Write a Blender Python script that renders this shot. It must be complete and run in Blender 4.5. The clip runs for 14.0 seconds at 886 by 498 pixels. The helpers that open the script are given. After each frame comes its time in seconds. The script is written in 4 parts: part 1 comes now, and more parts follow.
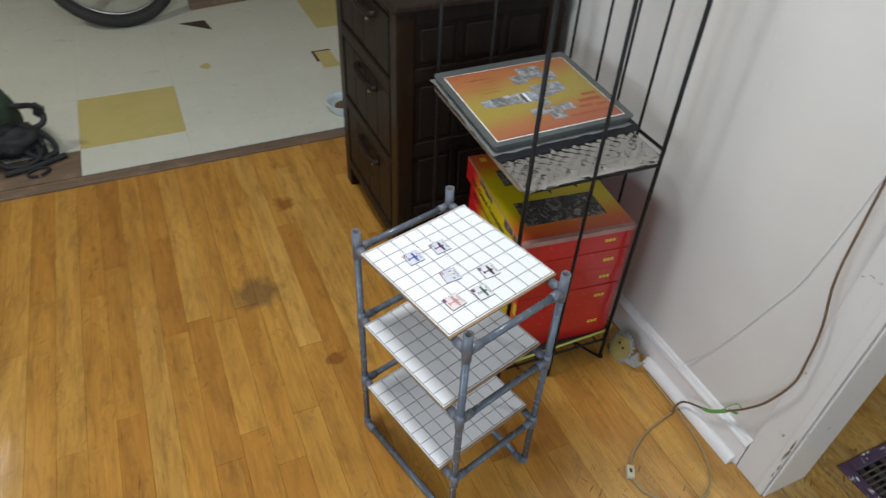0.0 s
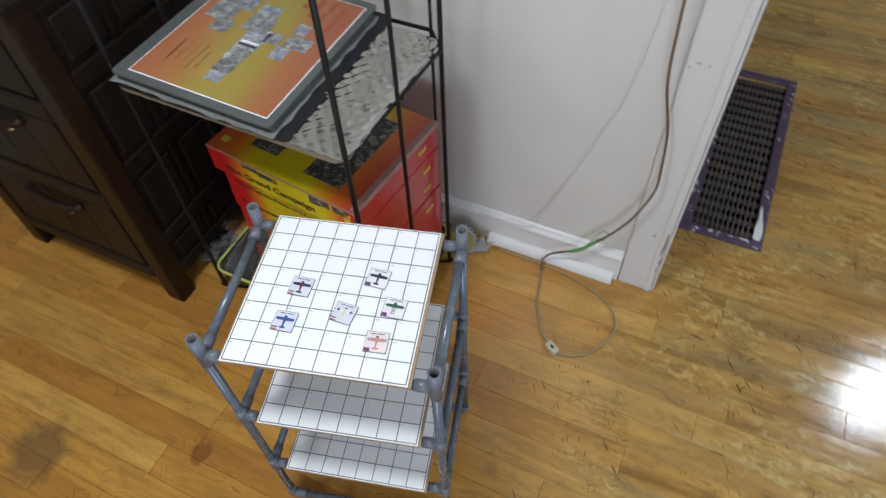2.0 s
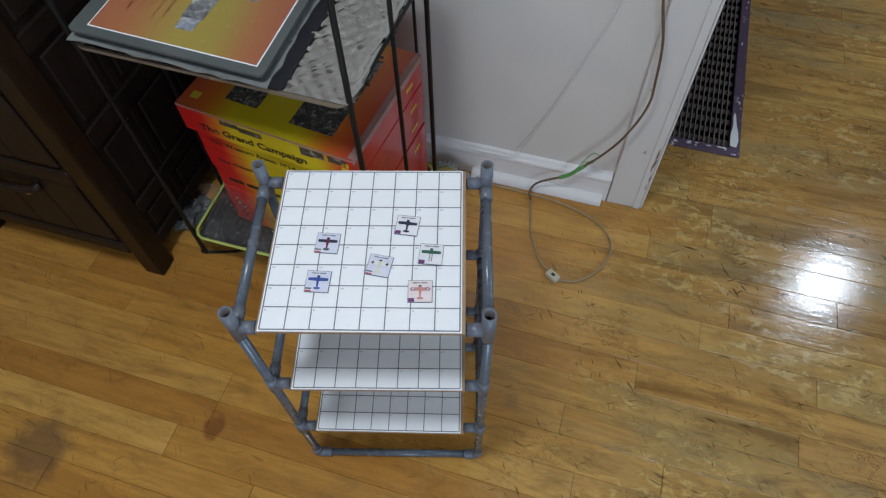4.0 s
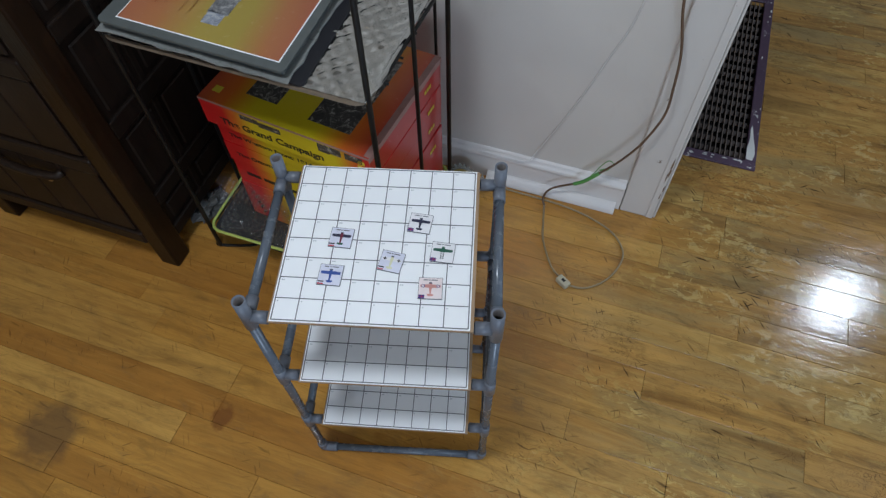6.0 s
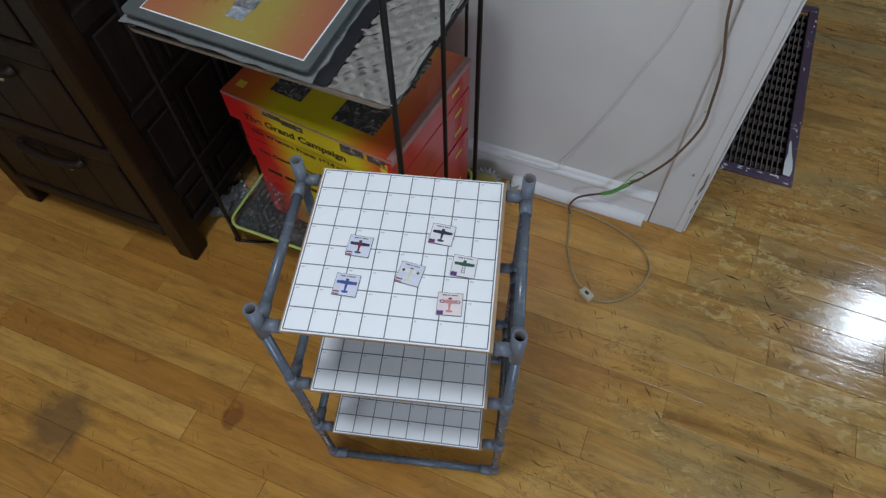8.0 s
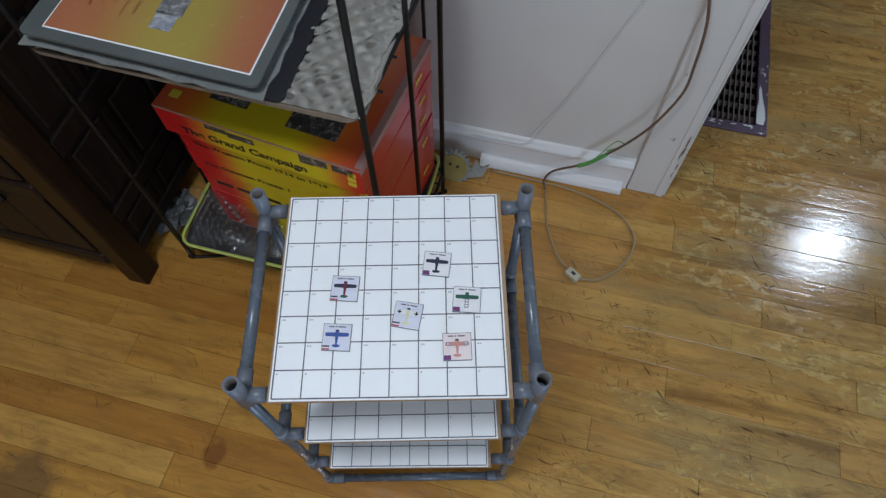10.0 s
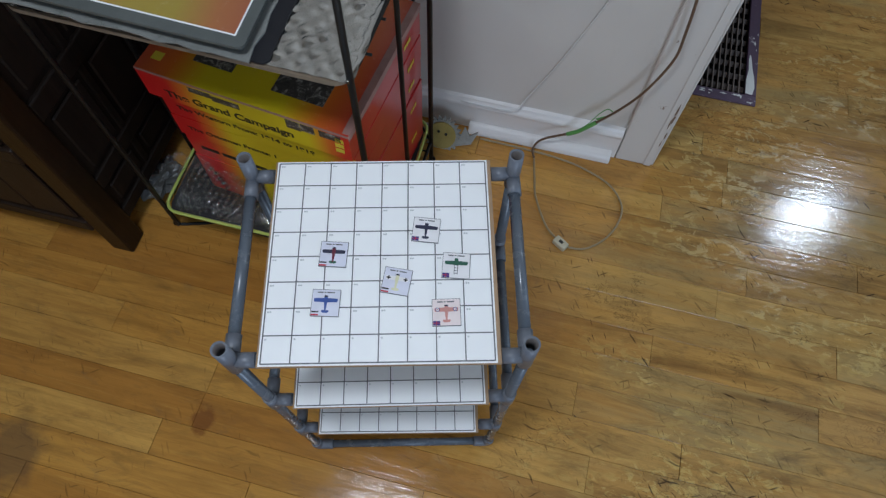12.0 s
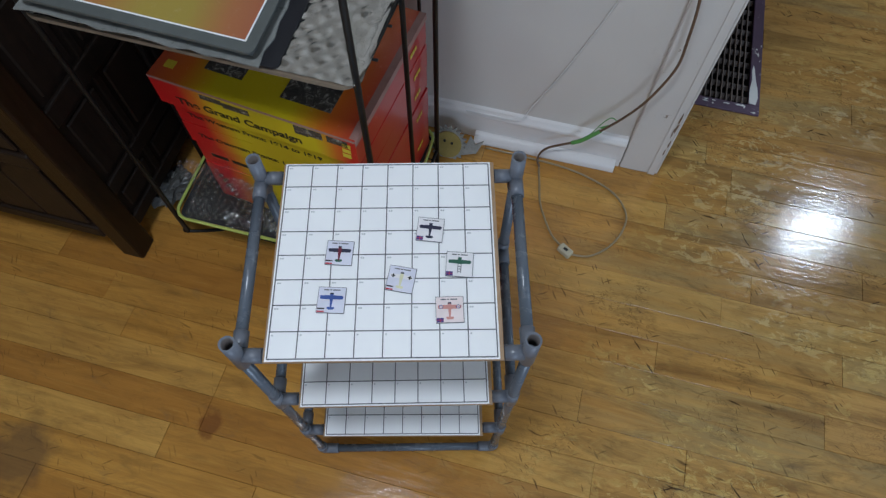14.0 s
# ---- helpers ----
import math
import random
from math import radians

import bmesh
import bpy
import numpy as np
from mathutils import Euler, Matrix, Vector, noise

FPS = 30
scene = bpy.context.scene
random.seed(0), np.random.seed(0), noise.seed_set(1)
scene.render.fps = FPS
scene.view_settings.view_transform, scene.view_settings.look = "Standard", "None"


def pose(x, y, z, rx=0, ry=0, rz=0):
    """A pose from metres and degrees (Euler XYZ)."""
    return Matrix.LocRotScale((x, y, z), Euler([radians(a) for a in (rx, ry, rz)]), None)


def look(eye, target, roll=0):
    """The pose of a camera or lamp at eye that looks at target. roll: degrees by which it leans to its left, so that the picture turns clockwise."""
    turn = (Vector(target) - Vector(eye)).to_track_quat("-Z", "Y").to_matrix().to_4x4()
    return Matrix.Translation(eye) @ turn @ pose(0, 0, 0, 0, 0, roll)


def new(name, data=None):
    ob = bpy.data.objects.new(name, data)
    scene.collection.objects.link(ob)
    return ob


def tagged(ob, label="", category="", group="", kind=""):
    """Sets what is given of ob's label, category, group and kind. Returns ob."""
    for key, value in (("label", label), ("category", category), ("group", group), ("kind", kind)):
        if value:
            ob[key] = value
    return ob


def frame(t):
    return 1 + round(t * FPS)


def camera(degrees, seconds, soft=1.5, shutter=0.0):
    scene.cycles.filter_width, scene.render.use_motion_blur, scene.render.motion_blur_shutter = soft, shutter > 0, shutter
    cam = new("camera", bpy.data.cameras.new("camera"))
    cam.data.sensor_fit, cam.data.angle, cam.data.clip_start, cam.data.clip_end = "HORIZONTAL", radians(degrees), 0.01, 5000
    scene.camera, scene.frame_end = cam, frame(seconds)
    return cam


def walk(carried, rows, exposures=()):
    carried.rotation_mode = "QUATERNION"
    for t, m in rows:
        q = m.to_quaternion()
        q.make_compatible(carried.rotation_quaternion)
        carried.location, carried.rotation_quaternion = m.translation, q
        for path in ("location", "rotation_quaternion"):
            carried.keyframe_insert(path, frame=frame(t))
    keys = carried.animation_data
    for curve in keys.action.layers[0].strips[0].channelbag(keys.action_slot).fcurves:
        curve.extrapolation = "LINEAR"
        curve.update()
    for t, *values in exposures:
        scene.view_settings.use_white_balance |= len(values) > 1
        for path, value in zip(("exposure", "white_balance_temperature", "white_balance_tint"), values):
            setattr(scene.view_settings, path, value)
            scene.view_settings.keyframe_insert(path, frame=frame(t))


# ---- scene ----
cam = camera(68.8, 14.0, soft=1.3, shutter=0.35)
PATH = [
    (0, (0.787, -0.746, 1.732), (-0.336, 0.253, 0.413), 3.1),
    (0.5, (0.668, -0.686, 1.75), (-0.251, 0.435, 0.373), 0.8),
    (1, (0.546, -0.627, 1.72), (-0.113, 0.58, 0.268), 1.7),
    (1.5, (0.461, -0.566, 1.692), (-0.085, 0.623, 0.179), 0.9),
    (2, (0.314, -0.581, 1.662), (0.058, 0.62, 0.084), -3.0),
    (2.5, (0.227, -0.586, 1.64), (0.192, 0.538, -0.014), -0.0),
    (3, (0.18, -0.567, 1.631), (0.193, 0.472, -0.078), 2.1),
    (3.5, (0.154, -0.565, 1.628), (0.109, 0.489, -0.071), -1.8),
    (6, (0.156, -0.583, 1.634), (0.06, 0.496, -0.047), -1.7),
    (6.5, (0.147, -0.577, 1.628), (0.036, 0.496, -0.056), -2.4),
    (7, (0.142, -0.574, 1.63), (0.022, 0.494, -0.057), -3.1),
    (7.5, (0.141, -0.566, 1.626), (0.002, 0.497, -0.062), -2.7),
    (7.7, (0.152, -0.557, 1.621), (-0.008, 0.507, -0.065), -1.9),
    (9.8, (0.082, -0.378, 1.552), (0.04, 0.582, -0.203), -2.6),
    (10, (0.075, -0.375, 1.569), (0.071, 0.56, -0.198), -1.2),
    (10.5, (0.069, -0.371, 1.577), (0.1, 0.532, -0.207), 0.4),
    (11, (0.063, -0.371, 1.564), (0.111, 0.504, -0.234), 1.6),
    (11.5, (0.064, -0.373, 1.564), (0.12, 0.488, -0.24), 2.4),
    (12, (0.071, -0.379, 1.562), (0.107, 0.475, -0.246), 1.4),
    (12.5, (0.078, -0.391, 1.559), (0.107, 0.473, -0.244), 0.8),
    (13, (0.073, -0.405, 1.568), (0.104, 0.482, -0.224), 0.9),
    (13.5, (0.064, -0.412, 1.57), (0.088, 0.485, -0.217), 0.8),
    (14, (0.076, -0.408, 1.567), (0.089, 0.491, -0.22), 0.1),
]
walk(cam, [(t, look(eye, target, roll)) for t, eye, target, roll in PATH], exposures=[(0.0, -0.03, 6500, 10), (1.5, -0.05, 6400, 10), (2.1, -0.12, 6250, 10), (2.7, -0.46, 6100, 10), (14.0, -0.69, 5900, 10)])

# ---- the room's axes, turned against the board's ----
TURN = -15.5
ROOM = pose(0, 0, 0, 0, 0, TURN)
EAST, SOUTH, NORTH, WEST, HIGH = 3.4, -2.6, 4.2, -5.0, 2.6


def at(u, v, z=0.0, rz=0.0, rx=0.0, ry=0.0):
    return ROOM @ pose(u, v, z, rx, ry, rz)


# ---- world and lamps ----
world = bpy.data.worlds.new("world")
scene.world = world
world.use_nodes = True
world.node_tree.nodes["Background"].inputs[0].default_value = (0.75, 0.85, 1.0, 1)
world.node_tree.nodes["Background"].inputs[1].default_value = 0.25


def lamp(name, u, v, z, size, watts, colour):
    data = bpy.data.lights.new(name, "AREA")
    data.shape, data.size, data.energy, data.color = "DISK", size, watts, colour
    ob = new(name, data)
    ob.matrix_world = at(u, v, z)
    return ob


lamp("ceiling_lamp_light", -0.20, -0.40, 2.52, 0.40, 30, (0.90, 0.96, 1.0))
lamp("next_room_lamp_light", 2.13, 2.36, 2.4, 0.24, 36, (0.80, 0.91, 1.0))
# unseen fill lamp, added to brighten the kitchen tiles
lamp("kitchen_fill_light", -2.5, -2.5, 2.4, 0.3, 24, (0.96, 0.97, 0.88))
# unseen bluish fill lamps, added in the east and south walls as window light
east_light = lamp("east_fill_light", EAST - 0.02, -0.1, 1.45, 1.2, 24, (0.66, 0.83, 1.0))
east_light.data.shape = "SQUARE"
east_light.matrix_world = at(EAST - 0.02, -0.1, 1.45) @ pose(0, 0, 0, 0, 90, 0)
south_light = lamp("south_fill_light", 1.4, SOUTH + 0.02, 1.1, 1.0, 46, (0.66, 0.81, 1.0))
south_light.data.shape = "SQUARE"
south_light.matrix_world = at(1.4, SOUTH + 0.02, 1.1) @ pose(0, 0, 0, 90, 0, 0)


# ---- materials ----
class Nodes:
    def __init__(self, name):
        self.mat = bpy.data.materials.new(name)
        self.mat.use_nodes = True
        self.tree = self.mat.node_tree
        self.bsdf = self.tree.nodes["Principled BSDF"]

    def add(self, kind, **inputs):
        node = self.tree.nodes.new(kind)
        for key, value in inputs.items():
            self.put(node, key.replace("_", " "), value)
        return node

    def put(self, node, key, value):
        socket = node.inputs[int(key)] if key.isdigit() else node.inputs[key]
        if hasattr(value, "links"):
            self.tree.links.new(value, socket)
        else:
            socket.default_value = value

    def set(self, key, value):
        self.put(self.bsdf, key, value)

    def coords(self, kind="Object"):
        return self.add("ShaderNodeTexCoord").outputs[kind]

    def room(self):
        """World places turned to the room's axes."""
        geo = self.add("ShaderNodeNewGeometry").outputs["Position"]
        turn = self.add("ShaderNodeVectorRotate", Vector=geo, Angle=radians(-TURN))
        turn.rotation_type = "Z_AXIS"
        return turn.outputs[0]

    def scaled(self, vector, x, y, z, move=None):
        m = self.add("ShaderNodeMapping", Vector=vector, Scale=(x, y, z))
        if move is not None:
            self.put(m, "Location", move)
        return m.outputs[0]

    def noise(self, vector, scale, detail=4.0, rough=0.55, distort=0.0):
        return self.add("ShaderNodeTexNoise", Vector=vector, Scale=scale, Detail=detail, Roughness=rough, Distortion=distort).outputs[0]

    def ramp(self, fac, stops):
        node = self.add("ShaderNodeValToRGB", Fac=fac)
        ramp = node.color_ramp
        ramp.elements[0].position, ramp.elements[1].position = stops[0][0], stops[-1][0]
        for p, _ in stops[1:-1]:
            ramp.elements.new(p)
        for n, (p, col) in enumerate(stops):
            ramp.elements[n].color = (*col, 1) if isinstance(col, tuple) else (col, col, col, 1)
        return node.outputs[0]

    def mix(self, fac, a, b, blend="MIX"):
        node = self.add("ShaderNodeMix")
        node.data_type, node.blend_type = "RGBA", blend
        for n, value in ((0, fac), (6, a), (7, b)):
            if isinstance(value, tuple):
                value = (*value, 1) if len(value) == 3 else value
            self.put(node, str(n), value)
        return node.outputs[2]

    def math(self, op, a, b=0.0, c=0.0):
        node = self.add("ShaderNodeMath")
        node.operation = op
        for n, value in enumerate((a, b, c)):
            self.put(node, str(n), value)
        return node.outputs[0]

    def bump(self, height, strength=0.2, distance=0.002):
        self.set("Normal", self.add("ShaderNodeBump", Height=height, Strength=strength, Distance=distance).outputs[0])

    def split(self, vector):
        return self.add("ShaderNodeSeparateXYZ", Vector=vector).outputs


def plain(name, a, b, rough=0.5, metal=0.0, scale=30.0, bump=0.1, coat=0.0, worn=None):
    """Two tones in a broad and a fine noise, with fine relief; worn: a third tone in small chips."""
    n = Nodes(name)
    v = n.coords()
    broad, fine = n.noise(v, scale * 0.15, 3), n.noise(v, scale, 6, 0.65)
    both = n.math("MULTIPLY_ADD", fine, 0.5, n.math("MULTIPLY", broad, 0.5))
    col = n.mix(n.ramp(both, [(0.35, 0.0), (0.65, 1.0)]), a, b)
    if worn:
        col = n.mix(n.ramp(n.noise(v, scale * 0.6, 5, 0.7), [(0.62, 0.0), (0.66, 1.0)]), col, worn)
    n.set("Base Color", col)
    n.set("Metallic", metal)
    n.set("Roughness", n.math("MULTIPLY_ADD", fine, 0.2, rough - 0.1))
    n.set("Coat Weight", coat)
    if bump:
        n.bump(fine, bump)
    return n.mat


def wood_floor(name, island=False):
    n = Nodes(name)
    place = n.room()
    chance = n.add("ShaderNodeNewGeometry").outputs["Random Per Island"] if island else n.add("ShaderNodeObjectInfo").outputs["Random"]
    shift = n.add("ShaderNodeCombineXYZ", X=n.math("MULTIPLY", chance, 37.0), Y=n.math("MULTIPLY", chance, 91.0), Z=0.0).outputs[0]
    own = n.add("ShaderNodeVectorMath")
    n.put(own, "0", place), n.put(own, "1", shift)
    own = own.outputs[0]
    grain = n.noise(n.scaled(own, 0.9, 17, 1), 3.0, 8, 0.62, 1.6)
    streak = n.noise(n.scaled(own, 0.7, 5, 1), 2.6, 5, 0.6, 0.8)
    fine = n.noise(n.scaled(own, 5, 150, 1), 2.0, 5, 0.7)
    tone = n.ramp(chance, [(0.0, (0.40, 0.165, 0.032)), (0.12, (0.47, 0.205, 0.038)), (0.4, (0.58, 0.285, 0.056)), (0.7, (0.65, 0.345, 0.072)), (0.92, (0.74, 0.445, 0.115)), (1.0, (0.40, 0.150, 0.032))])
    # trodden ground beside the doorway: greyer and yellower, varnish flaked, boards less alike
    axes = n.split(place)
    far = n.ramp(n.math("ADD", axes[0], n.math("MULTIPLY", n.noise(place, 2.2, 4), 0.9)), [(0.62, 0.0), (1.05, 1.0)])
    # tones also carry uneven light: darker away from the doorway, lighter towards it
    tone = n.mix(n.math("MULTIPLY_ADD", far, -0.2, 0.45), tone, (0.54, 0.258, 0.048))
    tone = n.mix(n.math("MULTIPLY", far, 0.4), tone, (0.61, 0.395, 0.135))
    col = n.mix(n.ramp(streak, [(0.38, 0.0), (0.60, 1.0)]), n.mix(0.32, tone, (0.24, 0.092, 0.018)), tone)
    col = n.mix(n.ramp(grain, [(0.30, 0.30), (0.50, 0.0)]), col, (0.27, 0.10, 0.02))
    col = n.mix(n.ramp(grain, [(0.58, 0.0), (0.78, 0.55)]), col, (0.70, 0.42, 0.10))
    col = n.mix(n.ramp(fine, [(0.36, 0.12), (0.56, 0.0)]), col, (0.17, 0.065, 0.016))
    # blotches of old varnish
    blotch = n.noise(n.scaled(place, 2.4, 13, 1), 1.5, 7, 0.68, 0.9)
    col = n.mix(n.ramp(blotch, [(0.50, 0.0), (0.68, 0.42)]), col, (0.23, 0.104, 0.023))
    flake = n.ramp(n.noise(n.scaled(own, 14, 24, 1), 1.5, 8, 0.72, 0.8), [(0.52, 0.0), (0.555, 1.0)])
    patch = n.ramp(n.noise(n.scaled(place, 1.6, 3.2, 1), 1.3, 4, 0.6), [(0.46, 0.0), (0.6, 1.0)])
    flake = n.math("MULTIPLY", flake, patch)
    second = n.math("FRACT", n.math("MULTIPLY", chance, 7.31))
    greyed = n.ramp(second, [(0.25, 0.18), (0.5, 0.42), (0.8, 0.8)])
    cloud = n.ramp(n.noise(n.scaled(own, 1.6, 7, 1), 1.4, 6, 0.66, 0.8), [(0.40, 0.15), (0.62, 1.0)])
    col = n.mix(n.math("MULTIPLY", far, n.math("MULTIPLY", greyed, cloud)), col, (0.33, 0.245, 0.105))
    brown = n.ramp(n.math("FRACT", n.math("MULTIPLY", chance, 13.7)), [(0.55, 0.0), (0.9, 0.6)])
    sweep = n.ramp(n.noise(n.scaled(own, 0.6, 9, 1), 2.2, 5, 0.6, 1.0), [(0.45, 0.0), (0.62, 1.0)])
    col = n.mix(n.math("MULTIPLY", n.math("MULTIPLY_ADD", far, 0.8, 0.2), n.math("MULTIPLY", brown, sweep)), col, (0.15, 0.07, 0.022))
    col = n.mix(n.math("MULTIPLY", n.math("MULTIPLY", far, flake), 0.6), col, (0.60, 0.42, 0.12))
    beyond = n.ramp(n.math("ADD", axes[1], n.math("MULTIPLY", n.noise(place, 2.5, 4), 0.5)), [(1.0, 0.0), (1.35, 1.0)])
    trodden = n.ramp(n.noise(n.scaled(place, 2.6, 6, 1, (7, 3, 0)), 2.4, 8, 0.7, 0.7), [(0.36, 0.0), (0.56, 0.85)])
    col = n.mix(n.math("MULTIPLY", n.math("MULTIPLY", beyond, far), trodden), col, (0.115, 0.088, 0.04))
    grime = n.ramp(n.noise(n.scaled(place, 3, 12, 1), 2.0, 8, 0.72, 0.8), [(0.50, 0.0), (0.66, 1.0)])
    col = n.mix(n.math("MULTIPLY", n.math("MULTIPLY_ADD", far, 0.22, 0.32), grime), col, (0.13, 0.075, 0.030))
    smudge = n.noise(n.scaled(place, 2.2, 4.5, 1, (3.1, 1.7, 0)), 3.2, 7, 0.74, 0.4)
    col = n.mix(n.ramp(smudge, [(0.58, 0.0), (0.72, 0.5)]), col, (0.20, 0.125, 0.06))
    # short dark scratches at three slants
    marks = None
    for angle, where, s in ((52, (0, 0, 0), 15), (68, (4, 2, 0), 24), (-30, (4, 7, 0), 17), (8, (7, 5, 0), 12), (38, (9, 3, 0), 34)):
        turned = n.add("ShaderNodeMapping", Vector=place, Location=where, Rotation=(0, 0, radians(angle))).outputs[0]
        bent = n.add("ShaderNodeVectorMath")
        bent.operation = "MULTIPLY_ADD"
        n.put(bent, "1", (0.022, 0.022, 0.0)), n.put(bent, "0", n.add("ShaderNodeTexNoise", Vector=place, Scale=14.0).outputs[1]), n.put(bent, "2", turned)
        m = n.scaled(bent.outputs[0], s, s * 7.5, 1)
        dots = n.add("ShaderNodeTexVoronoi", Vector=m, Scale=1.0, Randomness=1.0)
        dots.voronoi_dimensions = "2D"
        line = n.ramp(dots.outputs["Distance"], [(0.14, 1.0), (0.28, 0.0)])
        keep = n.ramp(n.split(dots.outputs["Color"])[0], [(0.945, 0.0), (0.96, 1.0)])
        line = n.math("MULTIPLY", line, keep)
        marks = line if marks is None else n.math("MAXIMUM", marks, line)
    # curled scuffs, thick only in patches
    curl = n.noise(n.scaled(place, 1, 1.4, 1), 26.0, 3, 0.55, 1.4)
    curl = n.ramp(n.math("ABSOLUTE", n.math("SUBTRACT", curl, 0.5)), [(0.008, 1.0), (0.022, 0.0)])
    scuffed = n.ramp(n.noise(place, 4.5, 5, 0.65), [(0.51, 0.0), (0.62, 1.0)])
    curl = n.math("MULTIPLY", n.math("MULTIPLY", curl, scuffed), n.math("MULTIPLY_ADD", far, 0.65, 0.35))
    worn = n.ramp(n.noise(n.scaled(place, 3, 5, 1), 1.4, 4), [(0.44, 0.08), (0.60, 1.0)])
    marks = n.math("MAXIMUM", n.math("MULTIPLY", marks, worn), n.math("MULTIPLY", curl, 0.6))
    amount = n.math("MULTIPLY_ADD", far, 0.50, 0.42)
    col = n.mix(n.math("MULTIPLY", marks, amount), col, (0.045, 0.024, 0.011))
    # one old burn and one water ring
    for spot, size, dark in (((-0.84, -0.385, 0), 0.10, (0.15, 0.085, 0.04)), ((-1.337, -0.159, 0), 0.055, (0.22, 0.07, 0.018)), ((-0.44, -0.205, 0), 0.035, (0.2, 0.07, 0.02))):
        off = n.add("ShaderNodeVectorMath")
        off.operation = "DISTANCE"
        n.put(off, "0", place), n.put(off, "1", spot)
        ring = n.math("ADD", off.outputs["Value"], n.math("MULTIPLY_ADD", n.noise(place, 22, 4), 0.09, -0.045))
        col = n.mix(n.ramp(n.math("DIVIDE", ring, size), [(0.55, 0.72), (1.0, 0.0)]), col, dark)
    n.set("Base Color", col)
    gloss = n.math("MULTIPLY_ADD", n.noise(n.scaled(place, 4, 9, 1), 4.0, 6, 0.7), 0.19, 0.035)
    n.set("Roughness", n.math("MULTIPLY_ADD", n.math("MULTIPLY", far, flake), 0.20, gloss))
    n.set("Specular IOR Level", 0.45)
    height = n.math("ADD", n.math("MULTIPLY", grain, 0.5), n.math("MULTIPLY", n.noise(n.scaled(place, 1.5, 5, 1), 5.0, 4), 1.0))
    crackle = n.noise(n.scaled(place, 1, 1.8, 1), 75.0, 3, 0.6, 0.6)
    height = n.math("ADD", height, n.math("MULTIPLY", n.math("MULTIPLY", crackle, far), 0.45))
    n.bump(height, 0.25, 0.002)
    return n.mat


def dark_wood(name, a, b, streak=(14, 14, 1.0), rough=0.42):
    n = Nodes(name)
    v = n.coords()
    grain = n.noise(n.scaled(v, *streak), 4.0, 7, 0.65, 1.0)
    col = n.mix(n.ramp(grain, [(0.32, 0.0), (0.68, 1.0)]), a, b)
    col = n.mix(n.ramp(n.noise(v, 9, 5, 0.7), [(0.55, 0.0), (0.8, 0.5)]), col, tuple(x * 2.2 for x in b))
    n.set("Base Color", col)
    n.set("Roughness", n.math("MULTIPLY_ADD", grain, 0.2, rough - 0.1))
    n.bump(grain, 0.35, 0.002)
    return n.mat


def paint(name, a, b, rough=0.45, chips=False):
    n = Nodes(name)
    v = n.room()
    col = n.mix(n.ramp(n.noise(v, 1.7, 4), [(0.35, 0.0), (0.7, 1.0)]), a, b)
    col = n.mix(n.ramp(n.noise(n.scaled(v, 3, 3, 1), 6, 7, 0.7), [(0.6, 0.0), (0.85, 0.35)]), col, tuple(x * 0.7 for x in a))
    if chips:
        col = n.mix(n.ramp(n.noise(v, 38, 6, 0.7), [(0.66, 0.0), (0.69, 1.0)]), col, (0.24, 0.17, 0.12))
    n.set("Base Color", col)
    n.set("Roughness", rough)
    n.bump(n.math("ADD", n.noise(v, 9, 3), n.math("MULTIPLY", n.noise(v, 140, 3), 0.25)), 0.16, 0.004)
    return n.mat


def printed(name, stops, axis=0, length=1.0, rough=0.3, coat=0.3, slant=0.0):
    """A printed board whose ink runs through several colours along one of its own axes."""
    n = Nodes(name)
    v = n.coords()
    axes = n.split(v)
    along = n.math("DIVIDE", n.math("MULTIPLY_ADD", axes[1 - axis], slant, axes[axis]), length)
    along = n.math("ADD", along, n.math("MULTIPLY_ADD", n.noise(v, 3, 3), 0.10, -0.05))
    col = n.ramp(along, stops)
    col = n.mix(n.ramp(n.noise(v, 60, 5, 0.7), [(0.6, 0.0), (0.8, 0.15)]), col, (0.9, 0.75, 0.6))
    n.set("Base Color", col)
    n.set("Roughness", rough)
    n.set("Coat Weight", coat)
    n.set("Coat Roughness", 0.2)
    n.bump(n.noise(v, 14, 3), 0.08, 0.003)
    return n.mat


def photo(name, a, b, scale=55):
    n = Nodes(name)
    v = n.coords()
    col = n.ramp(n.noise(v, scale, 6, 0.72, 0.8), [(0.3, a), (0.52, b), (0.72, (0.6, 0.58, 0.52))])
    n.set("Base Color", col)
    n.set("Roughness", 0.35)
    return n.mat


def foil(name):
    n = Nodes(name)
    v = n.coords()
    n.set("Base Color", n.mix(n.noise(v, 20, 4), (0.46, 0.45, 0.42), (0.62, 0.61, 0.58)))
    n.set("Metallic", 1.0)
    n.set("Roughness", 0.19)
    crease = n.add("ShaderNodeTexVoronoi", Vector=v, Scale=55.0)
    crease.feature = "F1"
    n.bump(n.math("ADD", n.math("MULTIPLY", n.noise(v, 45, 6, 0.7, 1.0), 0.6), crease.outputs["Distance"]), 0.14, 0.002)
    return n.mat


def clear(name, shine):
    """Thin clear film: see-through with a hard shine."""
    n = Nodes(name)
    v = n.coords()
    see, gloss, both = n.add("ShaderNodeBsdfTransparent"), n.add("ShaderNodeBsdfGlossy", Roughness=0.10), n.add("ShaderNodeMixShader", Fac=shine)
    bump = n.add("ShaderNodeBump", Height=n.noise(v, 60, 3), Strength=0.4, Distance=0.003)
    n.put(gloss, "Normal", bump.outputs[0])
    n.put(both, "1", see.outputs[0]), n.put(both, "2", gloss.outputs[0])
    n.tree.links.new(both.outputs[0], n.tree.nodes["Material Output"].inputs[0])
    return n.mat


